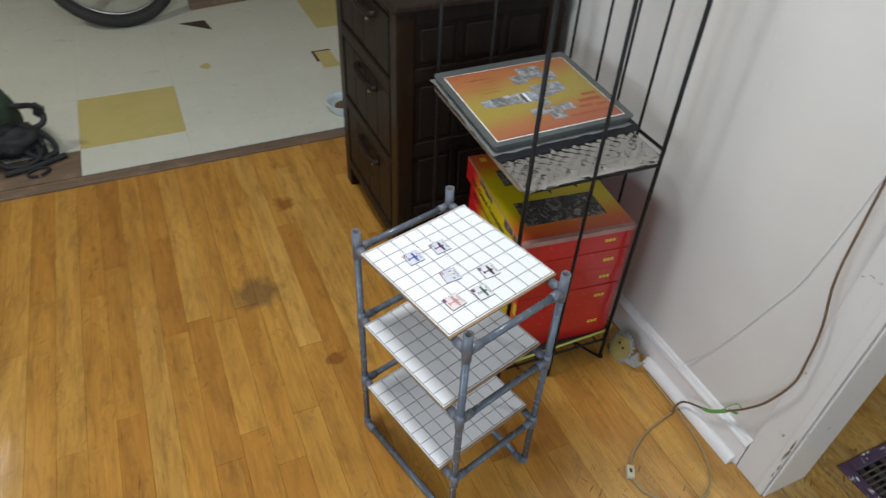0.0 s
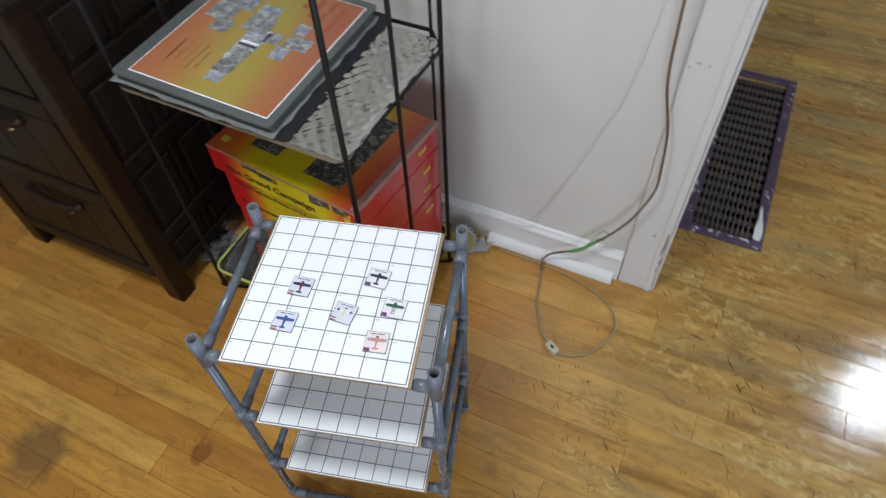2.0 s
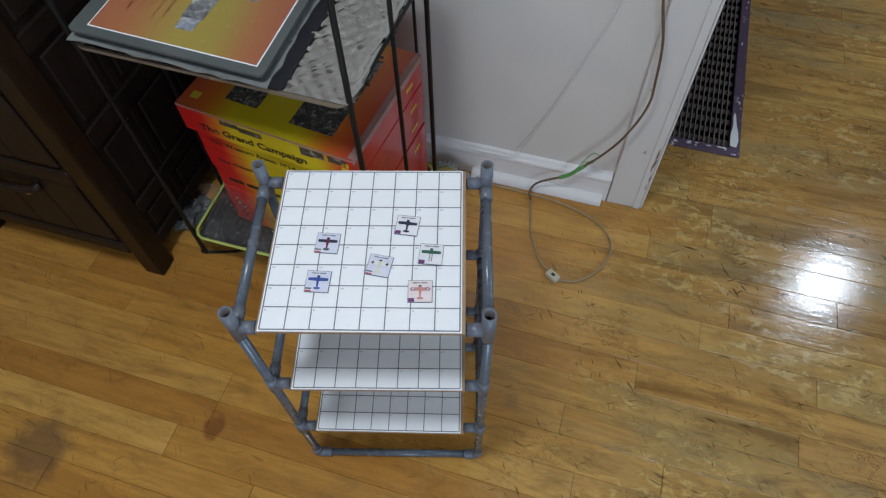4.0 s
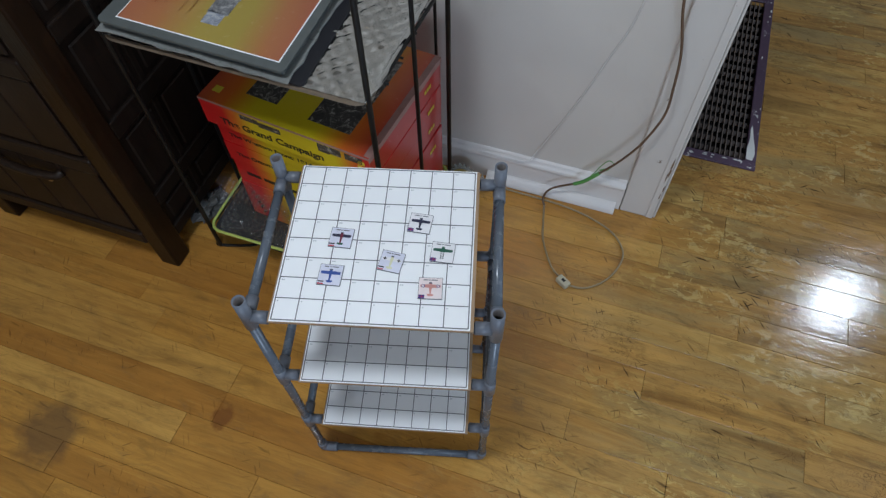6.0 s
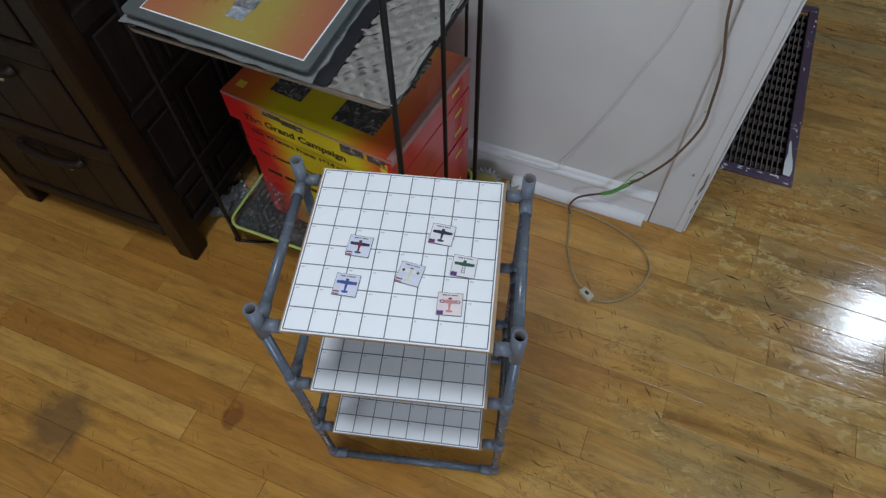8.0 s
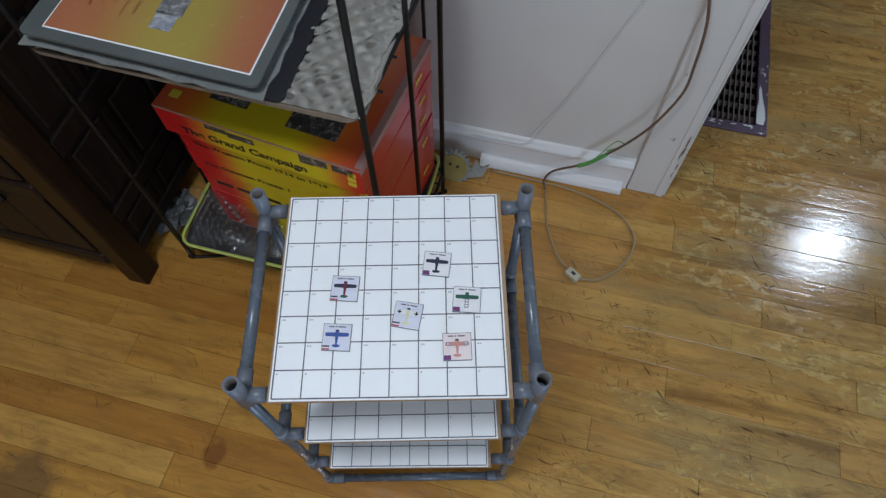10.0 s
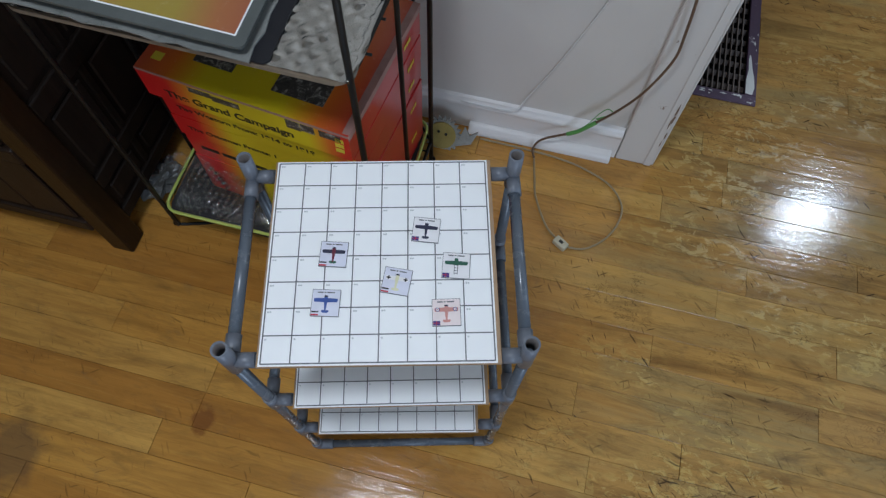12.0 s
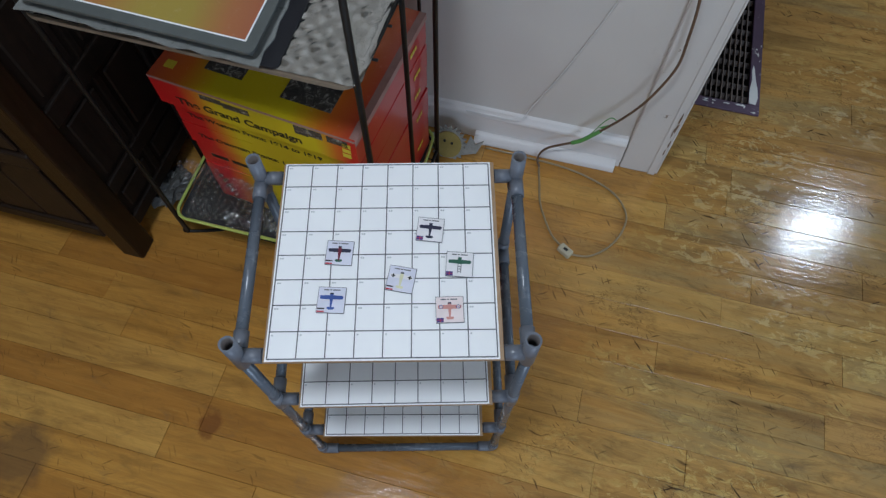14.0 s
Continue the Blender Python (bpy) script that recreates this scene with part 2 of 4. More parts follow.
FLOOR, FLOOR_JOINED = wood_floor("varnished_planks"), wood_floor("varnished_planks_joined", True)
SUB = plain("dark_subfloor", (0.05, 0.03, 0.02), (0.09, 0.055, 0.03), 0.9)
WALL = paint("white_wall_paint", (0.69, 0.652, 0.605), (0.635, 0.597, 0.55), 0.38)
TRIM = paint("white_trim_gloss", (0.79, 0.755, 0.72), (0.73, 0.69, 0.66), 0.28)
CASING = paint("chipped_casing_paint", (0.68, 0.645, 0.605), (0.63, 0.597, 0.56), 0.33, True)
# unseen ceiling and outer walls, toned down to cut the bounce light
CEILING = paint("unseen_ceiling_tone", (0.56, 0.55, 0.53), (0.50, 0.49, 0.47), 0.7)
UNSEEN_BEIGE = paint("unseen_wall_beige", (0.36, 0.33, 0.29), (0.30, 0.28, 0.25), 0.6)
PVC = plain("grey_pvc_paint", (0.098, 0.115, 0.140), (0.112, 0.130, 0.156), 0.26, 0.0, 40, 0.05)
PVC_JOINT = plain("grey_pvc_fitting", (0.125, 0.137, 0.163), (0.145, 0.157, 0.184), 0.38, 0.0, 40, 0.05)
BORE = plain("pipe_inside", (0.10, 0.09, 0.09), (0.15, 0.13, 0.12), 0.7)
PAPER = plain("white_card_paper", (0.86, 0.86, 0.87), (0.90, 0.90, 0.90), 0.5, 0.0, 25, 0.03)
INK = plain("grid_ink", (0.10, 0.10, 0.11), (0.16, 0.16, 0.17), 0.6)
PALE_INK = plain("pale_number_ink", (0.42, 0.43, 0.46), (0.55, 0.56, 0.58), 0.6)
MDF = plain("brown_hardboard", (0.28, 0.18, 0.10), (0.38, 0.25, 0.145), 0.6, 0.0, 60)
BLACK = plain("black_wire_enamel", (0.008, 0.0075, 0.0075), (0.016, 0.015, 0.014), 0.42, 0.0, 60)
# dark oak of sides and back, coloured below the front's tone for shade
DRESSER_SHADED = dark_wood("dark_oak_shaded", (0.005, 0.003, 0.002), (0.013, 0.0068, 0.004), rough=0.55)
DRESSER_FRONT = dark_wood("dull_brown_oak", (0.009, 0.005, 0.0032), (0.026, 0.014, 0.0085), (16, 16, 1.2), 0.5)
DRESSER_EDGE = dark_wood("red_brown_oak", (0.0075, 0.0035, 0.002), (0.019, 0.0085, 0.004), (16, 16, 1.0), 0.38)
BRASS = plain("worn_brass", (0.5, 0.42, 0.28), (0.65, 0.56, 0.4), 0.3, 1.0)
FOIL = foil("embossed_foil")
CARD = plain("raw_cardboard", (0.16, 0.12, 0.085), (0.24, 0.18, 0.12), 0.8)
RED, ORANGE, YELLOW = (0.55, 0.013, 0.014), (0.62, 0.14, 0.016), (0.64, 0.50, 0.008)
BOX_FRONT = printed("box_front_print", [(0.0, RED), (0.13, RED), (0.20, ORANGE), (0.32, YELLOW), (0.80, YELLOW), (0.90, ORANGE), (0.97, RED)], 0, 0.458)
BOX_TOP = printed("box_lid_print", [(0.0, (0.50, 0.08, 0.03)), (0.14, ORANGE), (0.30, YELLOW), (0.68, YELLOW), (0.86, ORANGE), (1.0, (0.48, 0.05, 0.03))], 0, 0.458)
BOX_RED = printed("box_side_red", [(0.0, RED), (1.0, (0.46, 0.012, 0.014))], 0, 0.4)
BOX_EDGE = plain("grey_box_edging", (0.30, 0.15, 0.13), (0.42, 0.24, 0.21), 0.5)
COVER = printed("cover_print", [(0.0, (0.36, 0.115, 0.05)), (0.2, (0.37, 0.14, 0.045)), (0.46, (0.34, 0.25, 0.04)), (0.68, (0.33, 0.245, 0.04)), (0.86, (0.36, 0.135, 0.045)), (1.0, (0.34, 0.10, 0.045))], 0, 0.34, slant=0.12)
COVER_INK = plain("rust_ink", (0.30, 0.07, 0.03), (0.36, 0.10, 0.05), 0.5)
BINDER = plain("grey_vinyl", (0.072, 0.080, 0.077), (0.105, 0.115, 0.11), 0.45)
SLEEVE = plain("milky_plastic", (0.17, 0.175, 0.165), (0.26, 0.265, 0.25), 0.3, 0.0, 50, 0.4)
DARK_VINYL = plain("navy_black_vinyl", (0.004, 0.004, 0.007), (0.008, 0.008, 0.012), 0.6)
PHOTO = photo("grey_photograph", (0.05, 0.05, 0.055), (0.22, 0.22, 0.225))
PHOTO_BLUE = photo("bluish_photograph", (0.07, 0.08, 0.10), (0.27, 0.29, 0.34))
PHOTO_DARK = photo("dark_photograph", (0.012, 0.012, 0.014), (0.06, 0.055, 0.05))
LOGO = plain("yellow_logo_ink", (0.62, 0.5, 0.03), (0.7, 0.56, 0.05), 0.4)
PRINT_BLACK = plain("black_print", (0.012, 0.011, 0.01), (0.02, 0.018, 0.016), 0.4)
LIME = plain("lime_plastic", (0.42, 0.50, 0.10), (0.5, 0.57, 0.14), 0.3)
CLEAR, CLEAR_SHEET = clear("bubble_film", 0.08), clear("film_sheet", 0.03)
CORD = plain("brown_cord", (0.11, 0.065, 0.038), (0.16, 0.095, 0.055), 0.45)
CORD_PALE = plain("beige_cord", (0.27, 0.20, 0.105), (0.34, 0.26, 0.14), 0.45)
CORD_WHITE = plain("painted_white_cord", (0.68, 0.66, 0.63), (0.75, 0.73, 0.70), 0.4)
PLUG = plain("cream_plastic", (0.47, 0.42, 0.29), (0.55, 0.50, 0.36), 0.4)
GREEN_TAPE = plain("green_tape", (0.08, 0.27, 0.06), (0.13, 0.35, 0.09), 0.4)
PURPLE = plain("purple_paint", (0.075, 0.043, 0.075), (0.105, 0.06, 0.105), 0.4, 0.0, 40, 0.2, worn=(0.66, 0.64, 0.62))
CHIP = plain("bare_white_primer", (0.66, 0.66, 0.63), (0.74, 0.73, 0.70), 0.5)
GRILLE_BAR = plain("worn_brown_iron", (0.13, 0.098, 0.08), (0.20, 0.155, 0.13), 0.55, 0.1)
GRILLE = plain("dark_iron", (0.050, 0.036, 0.032), (0.085, 0.063, 0.055), 0.6, 0.1)
# near-black colour stands in for the shade down in the duct
PIT = plain("duct_shade", (0.008, 0.007, 0.007), (0.014, 0.012, 0.012), 0.8)
TILE = plain("white_vinyl_tile", (0.65, 0.65, 0.56), (0.71, 0.71, 0.62), 0.4, 0.0, 16, 0.05, worn=(0.60, 0.59, 0.50))
TILE_YELLOW = plain("yellow_vinyl_tile", (0.54, 0.45, 0.16), (0.60, 0.50, 0.20), 0.4, 0.0, 16, 0.05)
THRESHOLD = dark_wood("grey_brown_board", (0.13, 0.085, 0.055), (0.22, 0.15, 0.10), (16, 1.0, 16), 0.6)
TYRE = plain("black_rubber", (0.02, 0.02, 0.02), (0.035, 0.035, 0.035), 0.7)
STEEL = plain("dull_steel", (0.5, 0.5, 0.5), (0.62, 0.62, 0.62), 0.35, 1.0)
GREEN_CLOTH = plain("dark_green_canvas", (0.022, 0.04, 0.022), (0.04, 0.065, 0.036), 0.85, 0.0, 120, 0.4)
STRAP = plain("black_webbing", (0.012, 0.012, 0.013), (0.025, 0.025, 0.026), 0.7, 0.0, 160, 0.3)
BLUE_PLASTIC = plain("pale_blue_plastic", (0.56, 0.68, 0.72), (0.64, 0.74, 0.77), 0.35)
BROWN_FOOD = plain("brown_crumbs", (0.12, 0.06, 0.035), (0.2, 0.11, 0.06), 0.8, 0.0, 160, 0.6)
STRAW = plain("yellow_felt", (0.33, 0.25, 0.07), (0.42, 0.32, 0.10), 0.85, 0.0, 90, 0.4)
FRINGE = plain("grey_white_felt", (0.24, 0.235, 0.21), (0.40, 0.39, 0.35), 0.85, 0.0, 90, 0.4)

for dull in (BLACK, DRESSER_SHADED, DRESSER_FRONT, DRESSER_EDGE):
    dull.node_tree.nodes["Principled BSDF"].inputs["Specular IOR Level"].default_value = 0.22


# ---- mesh builders ----
def cuboid(bm, lo, hi, bevel=0.0, segments=2):
    c = [(a + b) / 2 for a, b in zip(lo, hi)]
    s = [abs(b - a) for a, b in zip(lo, hi)]
    made = bmesh.ops.create_cube(bm, size=1.0, matrix=Matrix.LocRotScale(c, None, s))["verts"]
    if bevel:
        edges = list({e for v in made for e in v.link_edges})
        bmesh.ops.bevel(bm, geom=edges, offset=bevel, segments=segments, affect="EDGES", profile=0.5)
    return bm


def box(lo, hi, bevel=0.0, segments=2):
    return cuboid(bmesh.new(), lo, hi, bevel, segments)


def tube(bm, points, radius, sides=12, closed=False, caps=True, radii=None):
    """A round bar along a line of points."""
    pts = [Vector(p) for p in points]
    count = len(pts)
    rings, side = [], None
    for n, p in enumerate(pts):
        a = pts[(n - 1) % count] if closed or n else p
        b = pts[(n + 1) % count] if closed or n < count - 1 else p
        d = (b - a).normalized()
        if side is None:
            side = d.orthogonal().normalized()
        side = (side - d * side.dot(d)).normalized()
        up = d.cross(side)
        r = radii[n] if radii else radius
        rings.append([bm.verts.new(p + r * (math.cos(k * 2 * math.pi / sides) * side + math.sin(k * 2 * math.pi / sides) * up)) for k in range(sides)])
    for n in range(count if closed else count - 1):
        one, two = rings[n], rings[(n + 1) % count]
        for k in range(sides):
            f = bm.faces.new((one[k], one[(k + 1) % sides], two[(k + 1) % sides], two[k]))
            f.smooth = True
    if caps and not closed:
        bm.faces.new(rings[0][::-1])
        bm.faces.new(rings[-1])
    return bm


def pipe(points, radius, sides=12, closed=False, radii=None):
    return tube(bmesh.new(), points, radius, sides, closed, True, radii)


def hollow(p0, p1, outer, inner, sides=20):
    """A length of pipe, open at both ends."""
    bm = bmesh.new()
    p0, p1 = Vector(p0), Vector(p1)
    d = (p1 - p0).normalized()
    side = d.orthogonal().normalized()
    up = d.cross(side)
    rings = []
    for p, r in ((p0, inner), (p0, outer), (p1, outer), (p1, inner)):
        rings.append([bm.verts.new(p + r * (math.cos(k * 2 * math.pi / sides) * side + math.sin(k * 2 * math.pi / sides) * up)) for k in range(sides)])
    for n in range(4):
        one, two = rings[n], rings[(n + 1) % 4]
        for k in range(sides):
            f = bm.faces.new((one[k], one[(k + 1) % sides], two[(k + 1) % sides], two[k]))
            f.smooth = n in (1, 3)
    return bm


def spline(points, steps=8):
    """Points of a smooth line through the given ones."""
    p = [Vector(q) for q in points]
    p = [2 * p[0] - p[1], *p, 2 * p[-1] - p[-2]]
    out = []
    for n in range(1, len(p) - 2):
        for k in range(steps):
            t = k / steps
            a, b, c, d = p[n - 1 : n + 3]
            out.append(0.5 * (2 * b + (c - a) * t + (2 * a - 5 * b + 4 * c - d) * t * t + (3 * b - a - 3 * c + d) * t**3))
    return [*out, p[-2]]


def flat(outline, z0, z1):
    """A flat piece with the given outline, between two heights."""
    bm = bmesh.new()
    low = [bm.verts.new((x, y, z0)) for x, y in outline]
    high = [bm.verts.new((x, y, z1)) for x, y in outline]
    bm.faces.new(high)
    bm.faces.new(low[::-1])
    for k in range(len(outline)):
        j = (k + 1) % len(outline)
        bm.faces.new((low[k], low[j], high[j], high[k]))
    bmesh.ops.recalc_face_normals(bm, faces=bm.faces)
    return bm


def data_of(name, bm, material):
    mesh = bpy.data.meshes.new(name)
    bm.to_mesh(mesh)
    bm.free()
    mesh.materials.append(material)
    return mesh


def part(name, bm, material, parent, label="", m=None):
    ob = new(name, data_of(name, bm, material))
    ob.parent = parent
    if m is not None:
        ob.matrix_local = m
    if label:
        ob["label"] = label
    return ob


def thing(name, m, label, category, group="", kind=""):
    ob = new(name)
    ob.empty_display_size = 0.05
    ob.matrix_world = m
    return tagged(ob, label, category, group, kind)


def single(name, bm, material, m, label, category, group="", kind=""):
    ob = new(name, data_of(name, bm, material))
    ob.matrix_world = m
    return tagged(ob, label, category, group, kind)


def words(name, text, size, material, parent, m, label="", squeeze=1.0):
    curve = bpy.data.curves.new(name, "FONT")
    curve.body, curve.size, curve.extrude, curve.offset = text, size, 0.0002, size * 0.028
    holder = bpy.data.objects.new(name, curve)
    scene.collection.objects.link(holder)
    bpy.context.view_layer.update()
    mesh = bpy.data.meshes.new_from_object(holder.evaluated_get(bpy.context.evaluated_depsgraph_get()))
    bpy.data.objects.remove(holder)
    mesh.materials.clear()
    mesh.materials.append(material)
    ob = new(name, mesh)
    ob.parent = parent
    ob.matrix_local = m @ Matrix.Diagonal((squeeze, 1, 1, 1))
    if label:
        ob["label"] = label
    return ob


# ---- setting ----
GRILLE_U, GRILLE_V = (0.53, 0.79), (1.065, 1.985)
HOLE_U, HOLE_V = (0.56, 0.76), (1.095, 1.955)
TILE_EDGE = -1.835

floor_mesh = bmesh.new()
cuboid(floor_mesh, (TILE_EDGE, SOUTH, -0.05), (EAST, HOLE_V[0], -0.012))
cuboid(floor_mesh, (TILE_EDGE, HOLE_V[1], -0.05), (EAST, NORTH, -0.012))
cuboid(floor_mesh, (TILE_EDGE, HOLE_V[0], -0.05), (HOLE_U[0], HOLE_V[1], -0.012))
cuboid(floor_mesh, (HOLE_U[1], HOLE_V[0], -0.05), (EAST, HOLE_V[1], -0.012))
floor = single("floor", floor_mesh, SUB, at(0, 0), "worn varnished narrow-plank wooden floor", "floor", kind="structure")

kitchen = bmesh.new()
cuboid(kitchen, (WEST, SOUTH, -0.05), (TILE_EDGE - 0.002, 0.795, 0.010))
kitchen_floor = single("floor_2", kitchen, SUB, at(0, 0), "raised kitchen floor of white and yellow vinyl tiles", "floor", kind="structure")

walls = [
    ("wall_north", (WEST, 0.795, 0.0), (0.508, 0.92, HIGH), "white painted plaster wall with drooping cords"),
    ("wall_north_east", (1.75, 0.795, 0.0), (EAST, 0.92, HIGH), "white painted wall past the opening"),
    ("lintel", (0.5085, 0.795, 2.15), (1.75, 0.92, HIGH), "white painted wall above the wide opening"),
    # the walls from here on are unseen, added to close the light in
    ("wall_south", (WEST, SOUTH - 0.1, 0.0), (EAST, SOUTH, HIGH), "plain beige wall, unseen, added to close the room"),
    ("wall_east", (EAST, SOUTH - 0.1, 0.0), (EAST + 0.1, NORTH + 0.1, HIGH), "plain beige wall, unseen, added to close the room"),
    ("wall_far", (TILE_EDGE, NORTH, 0.0), (EAST, NORTH + 0.1, HIGH), "plain beige wall, unseen, added to close the next room"),
    ("wall_west", (WEST - 0.1, SOUTH - 0.1, 0.0), (WEST, 0.92, HIGH), "plain beige wall, unseen, added to close the kitchen"),
    ("wall_side", (TILE_EDGE - 0.1, 0.92, 0.0), (TILE_EDGE, NORTH + 0.1, HIGH), "plain beige wall, unseen, added to close the next room"),
]
for name, lo, hi, label in walls:
    single(name, box(lo, hi), WALL if name.startswith("wall_north") or name == "lintel" else UNSEEN_BEIGE, at(0, 0), label, "wall", kind="structure")
# unseen ceiling, added for its bounce light
single("ceiling", box((WEST - 0.1, SOUTH - 0.1, HIGH), (EAST + 0.1, NORTH + 0.1, HIGH + 0.1)), CEILING, at(0, 0), "plain dimmed white ceiling, unseen, added for bounce light", "ceiling", kind="structure")


def extruded(profile, u0, u1):
    """A moulding along u; profile: points of v and z."""
    bm = bmesh.new()
    ends = [[bm.verts.new((u, v, z)) for v, z in profile] for u in (u0, u1)]
    count = len(profile)
    for k in range(count):
        j = (k + 1) % count
        bm.faces.new((ends[0][k], ends[0][j], ends[1][j], ends[1][k]))
    bm.faces.new(ends[0][::-1])
    bm.faces.new(ends[1])
    bmesh.ops.recalc_face_normals(bm, faces=bm.faces)
    return bm


FACE = 0.795
bead = [(FACE, 0.0), (FACE - 0.017, 0.0), (FACE - 0.017, 0.088), (FACE - 0.020, 0.093), (FACE - 0.021, 0.099), (FACE - 0.019, 0.105), (FACE - 0.013, 0.110), (FACE - 0.008, 0.117), (FACE, 0.121)]
# frames added round the two fill lamps, as unseen windows behind the camera
for name, place in (("fill_window_1", at(EAST, -0.1, 1.45)), ("fill_window_2", at(1.4, SOUTH, 1.1, -90))):
    window = thing(name, place, "white frame added round an unseen fill lamp", "window", kind="structure")
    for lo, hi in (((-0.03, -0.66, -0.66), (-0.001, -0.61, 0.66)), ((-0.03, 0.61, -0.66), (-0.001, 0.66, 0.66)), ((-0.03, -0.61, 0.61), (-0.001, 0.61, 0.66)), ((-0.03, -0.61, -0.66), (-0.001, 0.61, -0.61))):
        part("fill_window_frame", box(lo, hi, 0.004), TRIM, window)
single("baseboard", extruded(bead, -1.7, 0.405), TRIM, at(0, 0), "white gloss baseboard with a moulded top", "baseboard", kind="structure")
arc = [(FACE - 0.0175 - 0.026 * math.cos(a * math.pi / 12), 0.001 + 0.030 * math.sin(a * math.pi / 12)) for a in range(7)]
shoe = extruded([(FACE - 0.0175, 0.001), *arc], -0.02, 0.392)
single("trim", shoe, TRIM, at(0, 0), "loose white rounded shoe moulding along the baseboard", "moulding", kind="structure")

rng = random.Random(31)
casing = thing("door_casing", at(0, 0), "white door casing, paint chipped along its edge", "door casing", kind="structure")
part("board", box((0.408, 0.7765, 0.0), (0.508, 0.7945, 2.2), 0.004), CASING, casing)
part("outer_band", box((0.488, 0.7735, 0.002), (0.508, 0.7762, 2.2), 0.0012), CASING, casing)
part("jamb", box((0.5085, 0.779, 0.0), (0.5165, 0.945, 2.15), 0.004), CASING, casing)
part("back_board", box((0.43, 0.9205, 0.0), (0.508, 0.942, 2.2), 0.004), CASING, casing)
for k in range(5):
    z = 0.12 + 0.035 * k + rng.uniform(-0.01, 0.01)
    w, h = rng.uniform(0.0015, 0.004), rng.uniform(0.008, 0.03)
    x = 0.503 + rng.uniform(-0.004, 0.003)
    ring = [(x + w * math.cos(t) * rng.uniform(0.5, 1.2), z + h * math.sin(t) * rng.uniform(0.5, 1.2)) for t in np.linspace(0, 5.5, 8)]
    scuff = flat(ring, 0.0, 0.0004)
    part("scuff", scuff, THRESHOLD, casing, "brown scuff in the paint", pose(0, 0.7732, 0, 90, 0, 0))
single("door_casing_2", box((1.727, 0.772, 0.0), (1.749, 0.945, 2.15), 0.004), CASING, at(0, 0), "white jamb at the opening's other side", "door casing", kind="structure")


# ---- floor grille ----
grille = thing("floor_grille", at(0, 0), "old iron floor grille with chipped purple frame", "floor grille")
for lo, hi in (((0.53, 1.065), (0.79, 1.1)), ((0.53, 1.95), (0.79, 1.985)), ((0.53, 1.1), (0.564, 1.95)), ((0.756, 1.1), (0.79, 1.95))):
    part("frame_side", box((*lo, -0.002), (*hi, 0.007), 0.0025), PURPLE, grille, "purple paint flaked to white primer")
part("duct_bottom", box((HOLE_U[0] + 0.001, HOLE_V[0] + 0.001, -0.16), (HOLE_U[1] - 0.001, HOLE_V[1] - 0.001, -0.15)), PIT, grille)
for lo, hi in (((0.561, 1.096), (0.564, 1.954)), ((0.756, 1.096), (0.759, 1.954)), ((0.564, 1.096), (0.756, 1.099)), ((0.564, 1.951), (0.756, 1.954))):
    part("duct_side", box((*lo, -0.15), (*hi, -0.003)), PIT, grille, "sheet-metal duct, coloured near black for shade")
for k in range(11):
    u = 0.564 + 0.192 * (k + 1) / 12
    part("long_bar", box((u - 0.0016, 1.1, -0.009), (u + 0.0016, 1.95, -0.0005)), GRILLE_BAR, grille)
for k in range(18):
    v = 1.1 + 0.85 * (k + 0.6) / 18
    slat = box((-0.096, -0.009, -0.0012), (0.096, 0.009, 0.0012))
    part("slat", slat, GRILLE, grille, "tilted dark iron louvre", pose(0.66, v, -0.0085, 22, 0, 0))
chip = [(0.757, 1.105), (0.777, 1.102), (0.783, 1.13), (0.78, 1.17), (0.774, 1.2), (0.769, 1.245), (0.765, 1.262), (0.761, 1.24), (0.763, 1.2), (0.757, 1.16)]
part("paint_chip", flat(chip, 0.0072, 0.0078), CHIP, grille, "bare white patch where purple paint is lost")
rng = random.Random(5)
for k in range(46):
    side = k % 4
    u = (rng.uniform(0.535, 0.785), rng.uniform(0.532, 0.56), rng.uniform(0.534, 0.56), rng.uniform(0.76, 0.787))[side]
    v = (rng.uniform(1.068, 1.095), rng.uniform(1.1, 1.6), rng.uniform(1.5, 1.97), rng.uniform(1.1, 1.9))[side]
    w, d = rng.uniform(0.002, 0.011), rng.uniform(0.0015, 0.005)
    if side:
        w, d = d, w * 1.4
    ring = [(u + w * rng.uniform(0.35, 1.2) * math.cos(a), v + d * rng.uniform(0.35, 1.2) * math.sin(a)) for a in np.linspace(0, 5.6, 9)]
    part("paint_chip", flat(ring, 0.0072, 0.0075), CHIP, grille)


# ---- pipe rack with its three boards ----
PX, PY, TOP, PR = 0.1965, 0.1415, 0.775, 0.0087
DECKS = (0.7415, 0.502, 0.2435)
rack = thing("display_rack", pose(0, 0, 0), "three-tier rack of grey painted plastic pipe standing on the floor", "rack")
